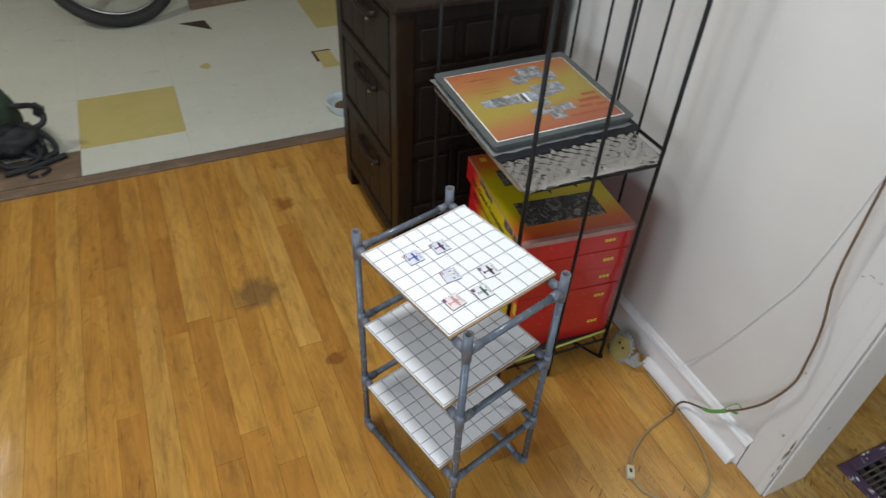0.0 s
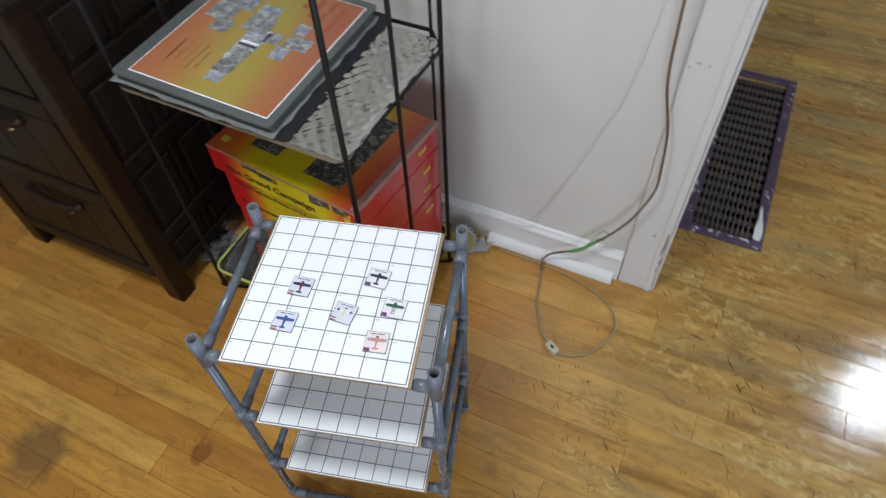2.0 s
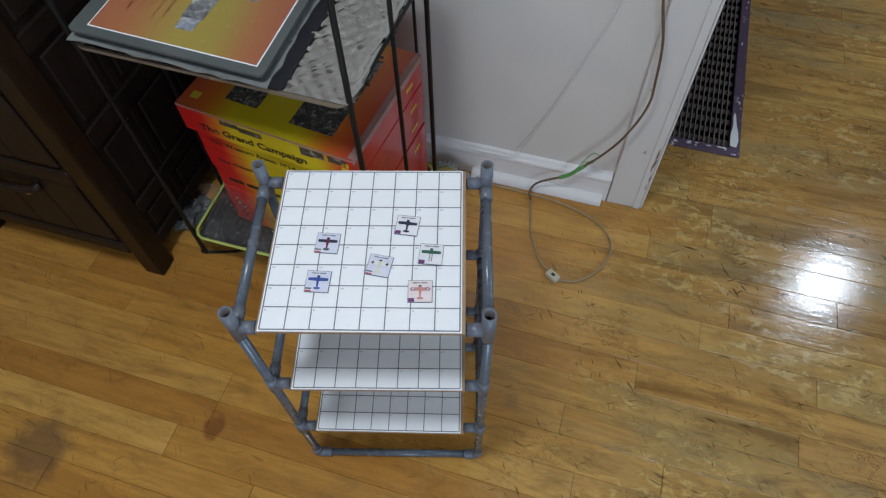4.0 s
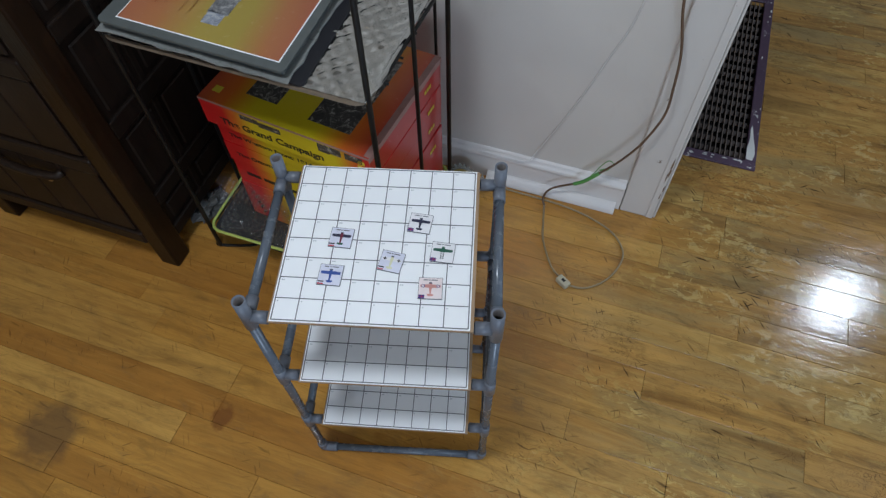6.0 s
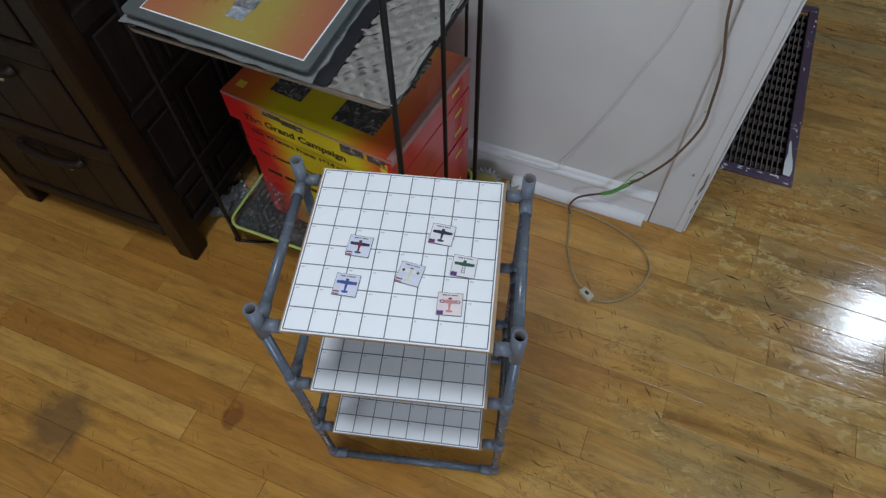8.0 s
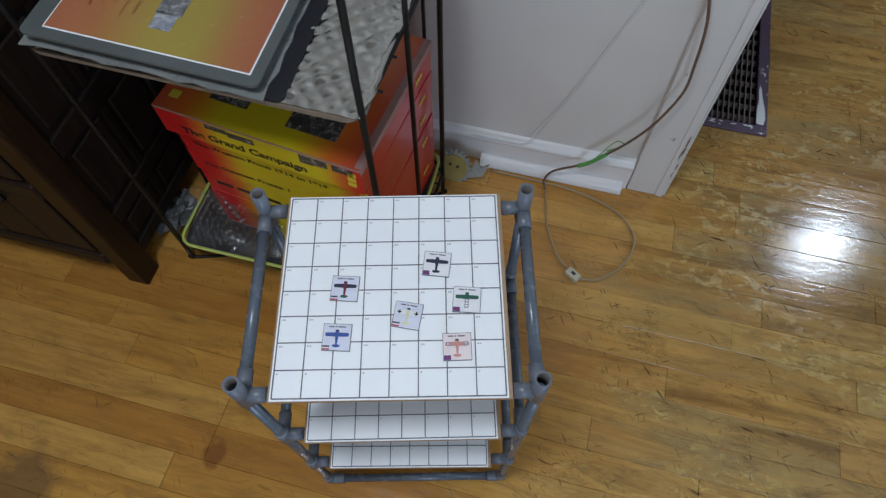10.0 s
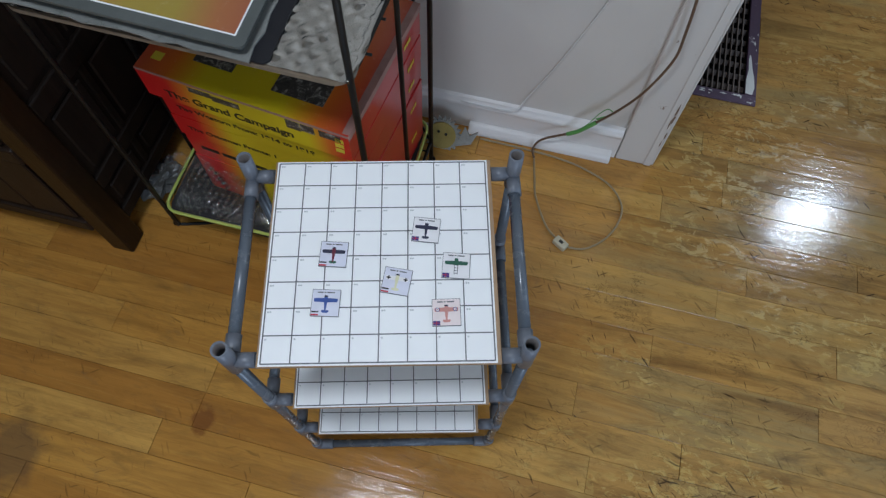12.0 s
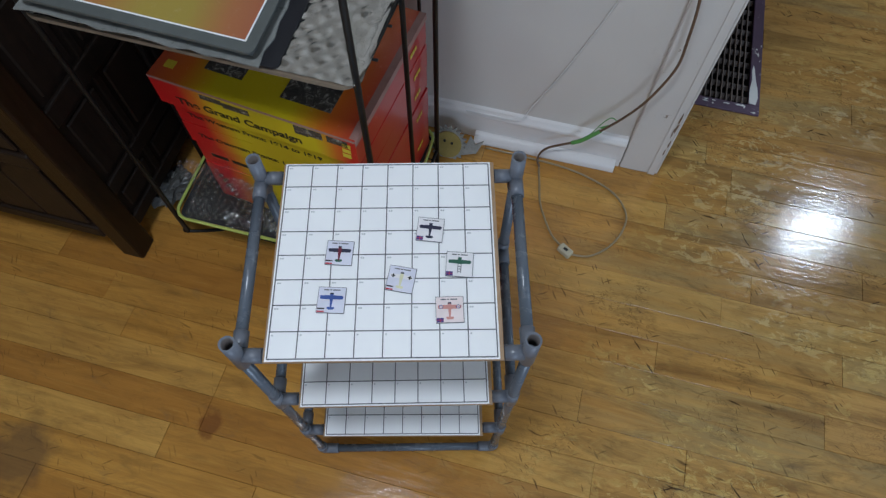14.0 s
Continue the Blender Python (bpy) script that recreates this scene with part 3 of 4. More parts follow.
for x in (-PX, PX):
    for y in (-PY, PY):
        part("post", pipe([(x, y, 0.026), (x, y, TOP - 0.042)], PR, 18), PVC, rack)
        part("bore", hollow((x, y, TOP - 0.042), (x, y, TOP - 0.003), 0.00865, 0.0082, 18), BORE, rack, "dark hollow inside the fitting")
        sx, sy = -math.copysign(1, x), -math.copysign(1, y)
        for deck in DECKS:
            z = deck - 0.018
            fitting = hollow((x, y, z - 0.030), (x, y, TOP if deck == DECKS[0] else z + 0.022), 0.0110, PR, 22)
            tube(fitting, [(x + sx * 0.007, y, z), (x + sx * 0.034, y, z)], 0.0108, 18)
            tube(fitting, [(x, y + sy * 0.007, z - 0.003), (x, y + sy * 0.036, z - 0.003)], 0.0108, 18)
            part("fitting", fitting, PVC_JOINT, rack, "pale grey side-outlet pipe fitting")
        elbow = pipe(spline([(x, y, 0.042), (x, y, 0.022), (x + sx * 0.009, y, 0.0115), (x + sx * 0.034, y, 0.0115)], 5), 0.0112, 18)
        part("elbow", elbow, PVC_JOINT, rack, "pale grey bent pipe fitting")
for deck in DECKS:
    z = deck - 0.018
    for y in (-PY, PY):
        part("cross_rail", pipe([(-PX + 0.03, y, z), (PX - 0.03, y, z)], PR, 18), PVC, rack)
    for x in (-PX, PX):
        part("side_rail", pipe([(x, -PY + 0.03, z - 0.003), (x, PY - 0.03, z - 0.003)], PR, 18), PVC, rack)
for y in (-PY, PY):
    part("foot_rail", pipe([(-PX + 0.03, y, 0.0115), (PX - 0.03, y, 0.0115)], PR, 18), PVC, rack)

CELL, HALF = 0.0381, 0.1555
for n, deck in enumerate(DECKS):
    label = ("white gridded game board with six aircraft counters on hardboard", "white gridded game board on the middle tier, bare", "white gridded game board on the lowest tier, bare")[n]
    board = thing("game_board", pose(0, 0.0 if n == 0 else -0.003, deck - 0.007, 0, 0, (0.0, 0.3, -0.4)[n]), label, "game board", "boards on the rack")
    part("backing", box((-HALF - 0.003, -HALF - 0.001, 0.0), (HALF + 0.0055, HALF + 0.001, 0.0055), 0.0006, 1), MDF, board, "brown hardboard with a raw edge")
    part("sheet", box((-HALF, -HALF, 0.0056), (HALF, HALF, 0.0066)), PAPER, board)
    for k in range(9):
        c, w = (k - 4) * CELL, 0.0008 if 0 < k < 8 else 0.0009
        part("grid_line", box((c - w, -4 * CELL, 0.0067), (c + w, 4 * CELL, 0.0069)), INK, board)
        part("grid_line", box((-4 * CELL, c - w, 0.0067), (4 * CELL, c + w, 0.00695)), INK, board)
    numbers = bmesh.new()
    for i in range(8):
        for j in range(8):
            x, y = (i - 4) * CELL + 0.003, (j - 3) * CELL - 0.004
            for d in range(2 if j else 1):
                cuboid(numbers, (x + d * 0.003, y - 0.0022, 0.0067), (x + d * 0.003 + 0.0022, y, 0.0068))
    tagged(part("cell_numbers", numbers, PALE_INK, board, "tiny pale printed cell numbers"), kind="stuff")


def ink(name, a):
    return plain(name, a, tuple(min(1, c * 1.2) for c in a), 0.45, 0.0, 60, 0.02)


CARD_WHITE, CARD_LILAC, CARD_PINK = ink("counter_white", (0.72, 0.70, 0.71)), ink("counter_lilac", (0.61, 0.61, 0.70)), ink("counter_pink", (0.73, 0.63, 0.62))
NAVY, GREEN, MAROON, BLUE, CREAM, ROSE, FLAG_RED, FLAG_BLUE = (ink(n, c) for n, c in (
    ("navy_ink", (0.02, 0.022, 0.05)), ("green_ink", (0.022, 0.095, 0.06)), ("maroon_ink", (0.13, 0.012, 0.03)), ("blue_ink", (0.035, 0.075, 0.28)),
    ("cream_ink", (0.62, 0.60, 0.40)), ("rose_ink", (0.52, 0.24, 0.21)), ("flag_red_ink", (0.42, 0.03, 0.05)), ("flag_blue_ink", (0.04, 0.03, 0.17))))


def counter(x, y, turn, card, wing, body, tail, british, label, cross=False, ringed=False):
    """A thick square counter with a biplane seen from above printed on it."""
    s, z = 0.0192, 0.0022
    ob = thing("counter", pose(x, y, DECKS[0] - 0.0001, 0, 0, turn), label, "counter", "aircraft counters")
    part("card", box((-s, -s, 0), (s, s, z - 0.0003), 0.0004, 1), INK, ob, "dark cut card edge")
    part("face", box((-s + 0.0003, -s + 0.0003, z - 0.0003), (s - 0.0003, s - 0.0003, z)), card, ob)
    edge = bmesh.new()
    for lo, hi in (((-s, -s), (s, -s + 0.0006)), ((-s, s - 0.0006), (s, s)), ((-s, -s), (-s + 0.0006, s)), ((s - 0.0006, -s), (s, s))):
        cuboid(edge, (*lo, z + 0.00005), (*hi, z + 0.0002))
    part("border", edge, INK, ob, "thin dark printed border")
    title = bmesh.new()
    step = -0.012
    for w in (0.0075, 0.0025, 0.010):
        cuboid(title, (step, 0.0140, z + 0.00005), (step + w, 0.0157, z + 0.0002))
        step += w + 0.0015
    part("title_bar", title, INK, ob, "dark bars of tiny unreadable print")
    z0, z1 = z + 0.0001, z + 0.0004
    fuselage = [(-0.0022, 0.0095), (0.0022, 0.0095), (0.0025, 0.004), (0.0018, -0.003), (0.0009, -0.0125), (-0.0009, -0.0125), (-0.0018, -0.003), (-0.0025, 0.004)]
    span = [(-0.0155, 0.0062), (-0.0162, 0.0040), (-0.0152, 0.0012), (-0.003, 0.0008), (0.003, 0.0008), (0.0152, 0.0012), (0.0162, 0.0040), (0.0155, 0.0062), (0.003, 0.0068), (-0.003, 0.0068)]
    plane_tail = [(-0.0045, -0.0105), (0.0045, -0.0105), (0.0055, -0.0125), (0.003, -0.0143), (-0.003, -0.0143), (-0.0055, -0.0125)]
    part("wing", flat(span, z0, z1), wing, ob)
    part("fuselage", flat(fuselage, z0 + 0.0002, z1 + 0.0002), body, ob)
    part("tailplane", flat(plane_tail, z0 + 0.0001, z1 + 0.0001), tail, ob)
    part("engine", flat([(-0.0028, 0.0082), (0.0028, 0.0082), (0.002, 0.0105), (-0.002, 0.0105)], z0 + 0.0003, z1 + 0.0003), NAVY, ob)
    if cross or ringed:
        for sx in (-0.0118, 0.0118):
            if cross:
                mark = box((sx - 0.0028, 0.0028, z1), (sx + 0.0028, 0.0046, z1 + 0.0002))
                cuboid(mark, (sx - 0.0009, 0.0009, z1), (sx + 0.0009, 0.0065, z1 + 0.0003))
                part("cross_mark", mark, PRINT_BLACK, ob)
            else:
                part("ring_mark", flat([(sx + 0.0030 * math.cos(a), 0.0038 + 0.0030 * math.sin(a)) for a in np.linspace(0, 5.7, 12)], z1, z1 + 0.0002), FLAG_BLUE, ob)
                part("ring_mark", flat([(sx + 0.0020 * math.cos(a), 0.0038 + 0.0020 * math.sin(a)) for a in np.linspace(0, 5.7, 12)], z1 + 0.0002, z1 + 0.0003), CARD_WHITE, ob)
                part("ring_mark", flat([(sx + 0.0009 * math.cos(a), 0.0038 + 0.0009 * math.sin(a)) for a in np.linspace(0, 5.7, 10)], z1 + 0.0003, z1 + 0.0004), FLAG_RED, ob)
    x0, y0 = -0.0182, -0.0182
    if british:
        part("flag", box((x0, y0, z0), (x0 + 0.0095, y0 + 0.0062, z0 + 0.0002)), FLAG_BLUE, ob)
        bars = box((x0, y0 + 0.0027, z0 + 0.0002), (x0 + 0.0095, y0 + 0.0035, z0 + 0.0003))
        cuboid(bars, (x0 + 0.0043, y0, z0 + 0.0002), (x0 + 0.0051, y0 + 0.0062, z0 + 0.0004))
        part("flag_cross", bars, FLAG_RED, ob)
    else:
        part("flag", box((x0, y0 + 0.0042, z0), (x0 + 0.0098, y0 + 0.0062, z0 + 0.0002)), PRINT_BLACK, ob)
        part("flag_stripe", box((x0, y0, z0), (x0 + 0.0098, y0 + 0.0020, z0 + 0.0002)), FLAG_RED, ob)
    return ob


counter(0.064, 0.038, -7, CARD_WHITE, NAVY, NAVY, NAVY, True, "white square counter with a dark navy biplane")
counter(-0.065, 0.002, -4, CARD_LILAC, NAVY, MAROON, GREEN, False, "lilac square counter with a dark navy and maroon biplane")
counter(0.023, -0.040, -11, CARD_LILAC, CARD_WHITE, CREAM, CREAM, False, "pale square counter with a cream biplane and black crosses", cross=True)
counter(-0.072, -0.070, -3, CARD_LILAC, BLUE, BLUE, BLUE, False, "lilac square counter with a blue biplane")
green = counter(0.105, -0.018, -5, CARD_WHITE, GREEN, CARD_WHITE, CARD_WHITE, True, "white square counter with a green biplane")
part("engine_cowl", flat([(-0.003, 0.0), (0.003, 0.0), (0.0022, 0.0105), (-0.0022, 0.0105)], 0.0030, 0.0033), GREEN, green)
for x in (-0.0022, 0.0022):
    part("boom", box((x - 0.0004, -0.0135, 0.0030), (x + 0.0004, 0.0, 0.0032)), INK, green)
for y in (-0.004, -0.008, -0.012):
    part("boom_brace", box((-0.0030, y - 0.0004, 0.0031), (0.0030, y + 0.0004, 0.0033)), INK, green)
counter(0.090, -0.086, 1, CARD_PINK, ROSE, ROSE, ROSE, True, "pale pink square counter with a rose biplane", ringed=True)


# ---- wire shelf tower with its boxes ----
tower = thing("wire_shelf", at(0, 0), "tall black wire shelf tower beside the wall", "shelf")
RISE = 1.75
for u, v, r in ((-0.114, 0.239, 0.0060), (-0.097, 0.423, 0.0050), (-0.098, 0.631, 0.0060), (-0.705, 0.262, 0.0060), (-0.705, 0.44, 0.0050), (-0.70, 0.650, 0.0060)):
    part("post", pipe([(u, v, 0.006), (u, v, RISE)], r, 10), BLACK, tower)
for u, v in ((-0.150, 0.687), (-0.266, 0.690), (-0.385, 0.695), (-0.50, 0.697), (-0.649, 0.696)):
    part("back_wire", pipe([(u, v, 0.10), (u, v, RISE)], 0.0042, 8), BLACK, tower)
for z in (0.100, 0.795, 1.46, RISE):
    loop = [(-0.114, 0.239, z), (-0.098, 0.631, z), (-0.150, 0.690, z), (-0.649, 0.696, z), (-0.70, 0.650, z), (-0.705, 0.262, z)]
    part("shelf_frame", pipe(loop, 0.0048, 8, closed=True), BLACK, tower)
    for k in range(5 if z < RISE else 0):
        v = 0.30 + 0.075 * k
        part("shelf_wire", pipe([(-0.70, v, z - 0.004), (-0.10, v, z - 0.004)], 0.0025, 6), BLACK, tower)
for a, b in (((-0.098, 0.631), (-0.215, 0.58)), ((-0.705, 0.262), (-0.60, 0.30)), ((-0.114, 0.239), (-0.22, 0.28)), ((-0.70, 0.650), (-0.60, 0.60))):
    part("foot_wire", pipe(spline([(*a, 0.03), (*a, 0.007), (*b, 0.007), (*b, 0.098)], 4), 0.0045, 8), BLACK, tower)

# foil-wrapped card on the upper shelf, raised at its dresser end
SHELF = at(-0.40, 0.42, 0.802, 0.0, 0.0, 1.7)
foil_card = thing("foil_covered_board", SHELF, "cardboard sheet wrapped in embossed silver foil on the wire shelf", "foil board")


def rounded(x0, y0, x1, y1, r, steps=5):
    out = []
    for cx, cy, a in ((x1 - r, y1 - r, 0), (x0 + r, y1 - r, 90), (x0 + r, y0 + r, 180), (x1 - r, y0 + r, 270)):
        out += [(cx + r * math.cos(radians(a + 90 * k / steps)), cy + r * math.sin(radians(a + 90 * k / steps))) for k in range(steps + 1)]
    return out


part("card", flat(rounded(-0.275, -0.195, 0.288, 0.235, 0.03), 0.0, 0.008), CARD, foil_card, "raw cardboard edge")
sheet = bmesh.new()
NX, NY = 150, 116
grid = {}
for i in range(NX + 1):
    for j in range(NY + 1):
        x, y = -0.279 + 0.571 * i / NX, -0.192 + 0.431 * j / NY
        wx, wy = 0.006 * noise.noise((x * 22, y * 22, 4.0)), 0.006 * noise.noise((x * 22, y * 22, 9.0))
        a, b = (x + wx + 0.9 * (y + wy)) / 0.034, (x + wx - 0.9 * (y + wy)) / 0.034
        fa, fb = 2 * (a % 1.0) - 1, 2 * (b % 1.0) - 1
        cell = (math.floor(a) * 0.73, math.floor(b) * 0.61, 0.5)
        lift, lean = 1.0 + 1.1 * noise.noise(cell), 0.8 * noise.noise((cell[1], cell[0], 3.3))
        h = 0.0032 * lift * (1 - fa * fa) * (1 - fb * fb) + 0.0024 * lean * fa * (1 - fb * fb) + 0.0012 * noise.noise((x * 9, y * 9, 0.3)) + 0.0010 * abs(noise.noise((x * 60, y * 60, 1.3)))
        edge = min(i, NX - i, j + 3, NY - j)
        h *= min(1.0, 0.25 + edge / 8)
        drop = 0.0 if edge > 2 else (0.0005, 0.002, 0.007)[2 - edge] * (1.0 + 0.8 * noise.noise((x * 30, y * 30, 7.0)))
        cx, cy = max(abs(x - 0.0065) - 0.255, 0), max(abs(y - 0.02) - 0.189, 0)
        k = 1.0 if math.hypot(cx, cy) <= 0.03 else 0.03 / math.hypot(cx, cy)
        if k < 1.0:
            x = 0.0065 + math.copysign(0.255 + cx * k, x - 0.0065) if cx else x
            y = 0.02 + math.copysign(0.189 + cy * k, y - 0.02) if cy else y
        grid[i, j] = sheet.verts.new((x, y, 0.0105 + h - drop))
for i in range(NX):
    for j in range(NY):
        sheet.faces.new((grid[i, j], grid[i + 1, j], grid[i + 1, j + 1], grid[i, j + 1])).smooth = True
part("foil", sheet, FOIL, foil_card, "crumpled silver foil with a diamond emboss")

# binder on the foil
binder = thing("binder", at(-0.452, 0.447, 0.8235, 1.0, 0.0, 4.2), "grey vinyl binder with an orange and yellow cover sheet", "binder")
part("back_cover", flat(rounded(-0.205, -0.225, 0.212, 0.232, 0.012), 0.0, 0.004), DARK_VINYL, binder)
sleeve_rng = random.Random(17)
ragged = []
for x0, y0, x1, y1 in ((-0.208, 0.215, -0.208, -0.232), (-0.208, -0.232, 0.186, -0.232), (0.186, -0.232, 0.186, 0.215), (0.186, 0.215, -0.208, 0.215)):
    for k in range(14):
        a = k / 14
        ragged.append((x0 + (x1 - x0) * a + sleeve_rng.uniform(-0.004, 0.004), y0 + (y1 - y0) * a + sleeve_rng.uniform(-0.004, 0.004)))
part("plastic_sleeve", flat(ragged, 0.0042, 0.0066), SLEEVE, binder, "ragged pale plastic sleeve edge")
part("page_block", box((-0.185, -0.215, 0.0068), (0.172, 0.215, 0.024), 0.002), BINDER, binder)
part("front_cover", flat(rounded(-0.200, -0.228, 0.180, 0.222, 0.012), 0.0242, 0.029), BINDER, binder)
part("page", box((-0.1695, -0.2085, 0.0291), (0.1625, 0.1985, 0.0298)), PAPER, binder, "white bordered cover sheet")
origin = pose(-0.167, -0.206, 0.0299)
cover = part("cover_print", box((0, 0, 0), (0.327, 0.402, 0.0006)), COVER, binder, "orange and yellow gradient print", origin)
# collage in the outline of a biplane: the body along y, the wings across
for x, y, w, d, mat in (
    (0.165, 0.060, 0.028, 0.030, PHOTO_BLUE), (0.166, 0.098, 0.034, 0.040, PHOTO), (0.166, 0.142, 0.038, 0.036, PHOTO), (0.168, 0.195, 0.042, 0.055, PHOTO_BLUE),
    (0.150, 0.245, 0.050, 0.050, PHOTO), (0.145, 0.292, 0.040, 0.036, PHOTO_BLUE), (0.078, 0.205, 0.036, 0.036, PHOTO), (0.052, 0.258, 0.050, 0.062, PHOTO),
    (0.084, 0.300, 0.034, 0.040, PHOTO_BLUE), (0.243, 0.176, 0.026, 0.034, PHOTO_BLUE), (0.262, 0.222, 0.046, 0.036, PHOTO), (0.244, 0.268, 0.024, 0.030, PHOTO_BLUE), (0.205, 0.215, 0.03, 0.03, PHOTO)):
    part("photograph", box((x - 0.62 * w, y - 0.62 * d, 0.0302), (x + 0.62 * w, y + 0.62 * d, 0.0309 + 0.0002 * (w * 1000 % 3))), mat, binder, "", pose(-0.167, -0.206, 0))
for k in range(3):
    part("photo_stripe", box((0.147, 0.156 + 0.0105 * k, 0.0310), (0.19, 0.1615 + 0.0105 * k, 0.0313)), PRINT_BLACK if k % 2 else PAPER, binder, "", pose(-0.167, -0.206, 0))
for x, y0, y1, w in ((0.232, 0.315, 0.388, 0.016), (0.258, 0.300, 0.345, 0.012), (0.262, 0.352, 0.39, 0.012), (0.29, 0.25, 0.375, 0.010), (0.205, 0.34, 0.39, 0.012)):
    part("title_bar", box((x - w / 2, y0, 0.0302), (x + w / 2, y1, 0.0306)), COVER_INK, binder, "rust bars of unreadable print", pose(-0.167, -0.206, 0))
rng = random.Random(3)
for k in range(5):
    x, y = 0.04 + 0.018 * k, rng.uniform(0.05, 0.09)
    part("print_line", box((x, y, 0.0302), (x + 0.004, y + rng.uniform(0.05, 0.09), 0.0305)), COVER_INK, binder, "", pose(-0.167, -0.206, 0))

# five game boxes in one stack
LAYERS = ((0.490, 0.572, 0.0, 0.0), (0.418, 0.4895, 0.012, -0.3), (0.345, 0.4175, 0.011, 0.3), (0.262, 0.3445, 0.014, -0.3), (0.1115, 0.2615, 0.012, 0.2))
TITLES = ("The Grand Campaign", "The Western Front: 1914 to 1918", "The Ottoman Fronts: 1", "", "")
WIDE, DEEP = 0.457, 0.357
for n, (z0, z1, inset, twist) in enumerate(LAYERS):
    h = z1 - z0
    label = ("red and yellow game box with photographs on its lid", "red and yellow game box with black title under another box", "red and yellow game box with black title", "red and yellow game box low in the stack", "red and yellow game box at the stack's bottom")[n]
    game = thing("game_box", at(-0.616, 0.338, z0, -6.6) @ pose(inset, inset, 0, 0, 0, twist), label, "game box", "stacked game boxes")
    w, d = WIDE - inset, DEEP - inset
    part("body", box((0.001, 0.001, 0.0), (w - 0.001, d, h - 0.0012), 0.0015, 1), BOX_RED, game, "bright red box sides")
    part("front_print", box((0.0, 0.0, 0.0005), (w, 0.001, h - 0.001)), BOX_FRONT, game, "red to yellow gradient front")
    if n == 0:
        part("lid_print", box((0.0, 0.0012, h - 0.0011), (w, d, h)), BOX_TOP, game, "orange and yellow lid print")
        for x0, y0, x1, y1, mat in ((0.10, 0.055, 0.185, 0.130, PHOTO_DARK), (0.275, 0.045, 0.385, 0.30, PHOTO_DARK), (0.06, 0.2, 0.2, 0.29, PHOTO_DARK)):
            part("photograph", box((x0, y0, h), (x1, y1, h + 0.0006)), mat, game)
        for x0, x1, lo, hi in ((0.115, 0.165, 0.058, 0.072), (0.165, 0.225, 0.052, 0.068), (0.325, 0.355, 0.048, 0.074), (0.356, 0.385, 0.052, 0.074), (0.395, 0.44, 0.054, 0.073)):
            part("photograph", box((x0, -0.0006, lo), (x1, -0.0001, hi)), PHOTO_DARK, game)
        part("edging", box((-0.0004, -0.0004, h - 0.006), (w + 0.0006, 0.0006, h - 0.0005)), BOX_EDGE, game, "scuffed pale plastic edging")
        part("side_edging", box((w - 0.0002, 0.0, h - 0.016), (w + 0.0012, d, h + 0.0003)), BOX_EDGE, game, "scuffed pale plastic edging")
        part("side_edging", box((w - 0.014, 0.004, h), (w, d, h + 0.0006)), BOX_EDGE, game, "scuffed pale plastic edging")
        part("lid_logo", box((0.02, 0.03, h), (0.042, 0.05, h + 0.0005)), LOGO, game)
    if TITLES[n]:
        size = 0.0275 if n == 0 else 0.0172
        words("title", TITLES[n], size, PRINT_BLACK, game, pose(0.048 if n == 0 else 0.03, -0.0004, h * (0.20 if n == 0 else 0.40), 90, 0, 0), "black printed title", 1.2 if n == 0 else 1.34)
    if n == 3:
        for x0, x1 in ((0.03, 0.075), (0.085, 0.20), (0.215, 0.33)):
            part("title_bar", box((x0, -0.0005, h * 0.4), (x1, -0.0001, h * 0.4 + 0.012)), PRINT_BLACK, game)
    for k in range(3):
        part("front_logo", box((0.425 + 0.001 * k, -0.0006, h * 0.25 + 0.016 * k), (0.443 + 0.001 * k, -0.0001, h * 0.25 + 0.012 + 0.016 * k)), LOGO, game, "yellow logo block")
        part("spine_logo", box((w, 0.266 + 0.012 * k, h * 0.42), (w + 0.0006, 0.2755 + 0.012 * k, h * 0.42 + 0.011)), LOGO, game, "yellow logo block")

# lime tray under the stack, with bubble film
tray = thing("tray", at(0, 0), "lime green plastic tray on the lower wire shelf", "tray")
outer = rounded(-0.694, 0.246, -0.114, 0.678, 0.035)
rim = [(u, v, 0.122) for u, v in outer]
part("base", flat(rounded(-0.690, 0.250, -0.122, 0.668, 0.03), 0.106, 0.110), STRAP, tray, "dark tray bottom")
part("rim", pipe(rim, 0.0042, 8, closed=True), LIME, tray, "rounded lime rim")
film = thing("bubble_wrap", at(0, 0), "crumpled clear bubble wrap in the tray before the boxes", "bubble wrap")
wrap, skin = bmesh.new(), bmesh.new()
rng = random.Random(21)


def film_point(u, s):
    """A point on the film: s from the tray's rim (0) up the front of the boxes (1)."""
    front = 0.338 - (u + 0.616) * 0.1157
    wave = 0.006 * math.sin(u * 40) + 0.004 * math.sin(u * 95 + s * 5)
    return Vector((u, 0.262 + (front - 0.012 - 0.262) * min(1, s * 2.2) + wave, 0.116 + 0.03 * min(1, s * 2.2) + 0.17 * max(0, s - 0.25) + 0.3 * wave))


for j in range(15):
    for i in range(15 + j % 2):
        u, s = -0.655 + 0.0165 * (i - 0.5 * (j % 2)) + rng.uniform(-0.0012, 0.0012), j / 14
        m = Matrix.Translation(film_point(u, s)) @ Matrix.Rotation(radians(20 + 55 * s), 4, "X") @ Matrix.Diagonal((0.0066, 0.0066, 0.0042, 1))
        for f in bmesh.ops.create_icosphere(wrap, subdivisions=2, radius=1.0, matrix=m)["verts"]:
            for face in f.link_faces:
                face.smooth = True
tagged(part("bubble_layer", wrap, CLEAR, film), kind="stuff")
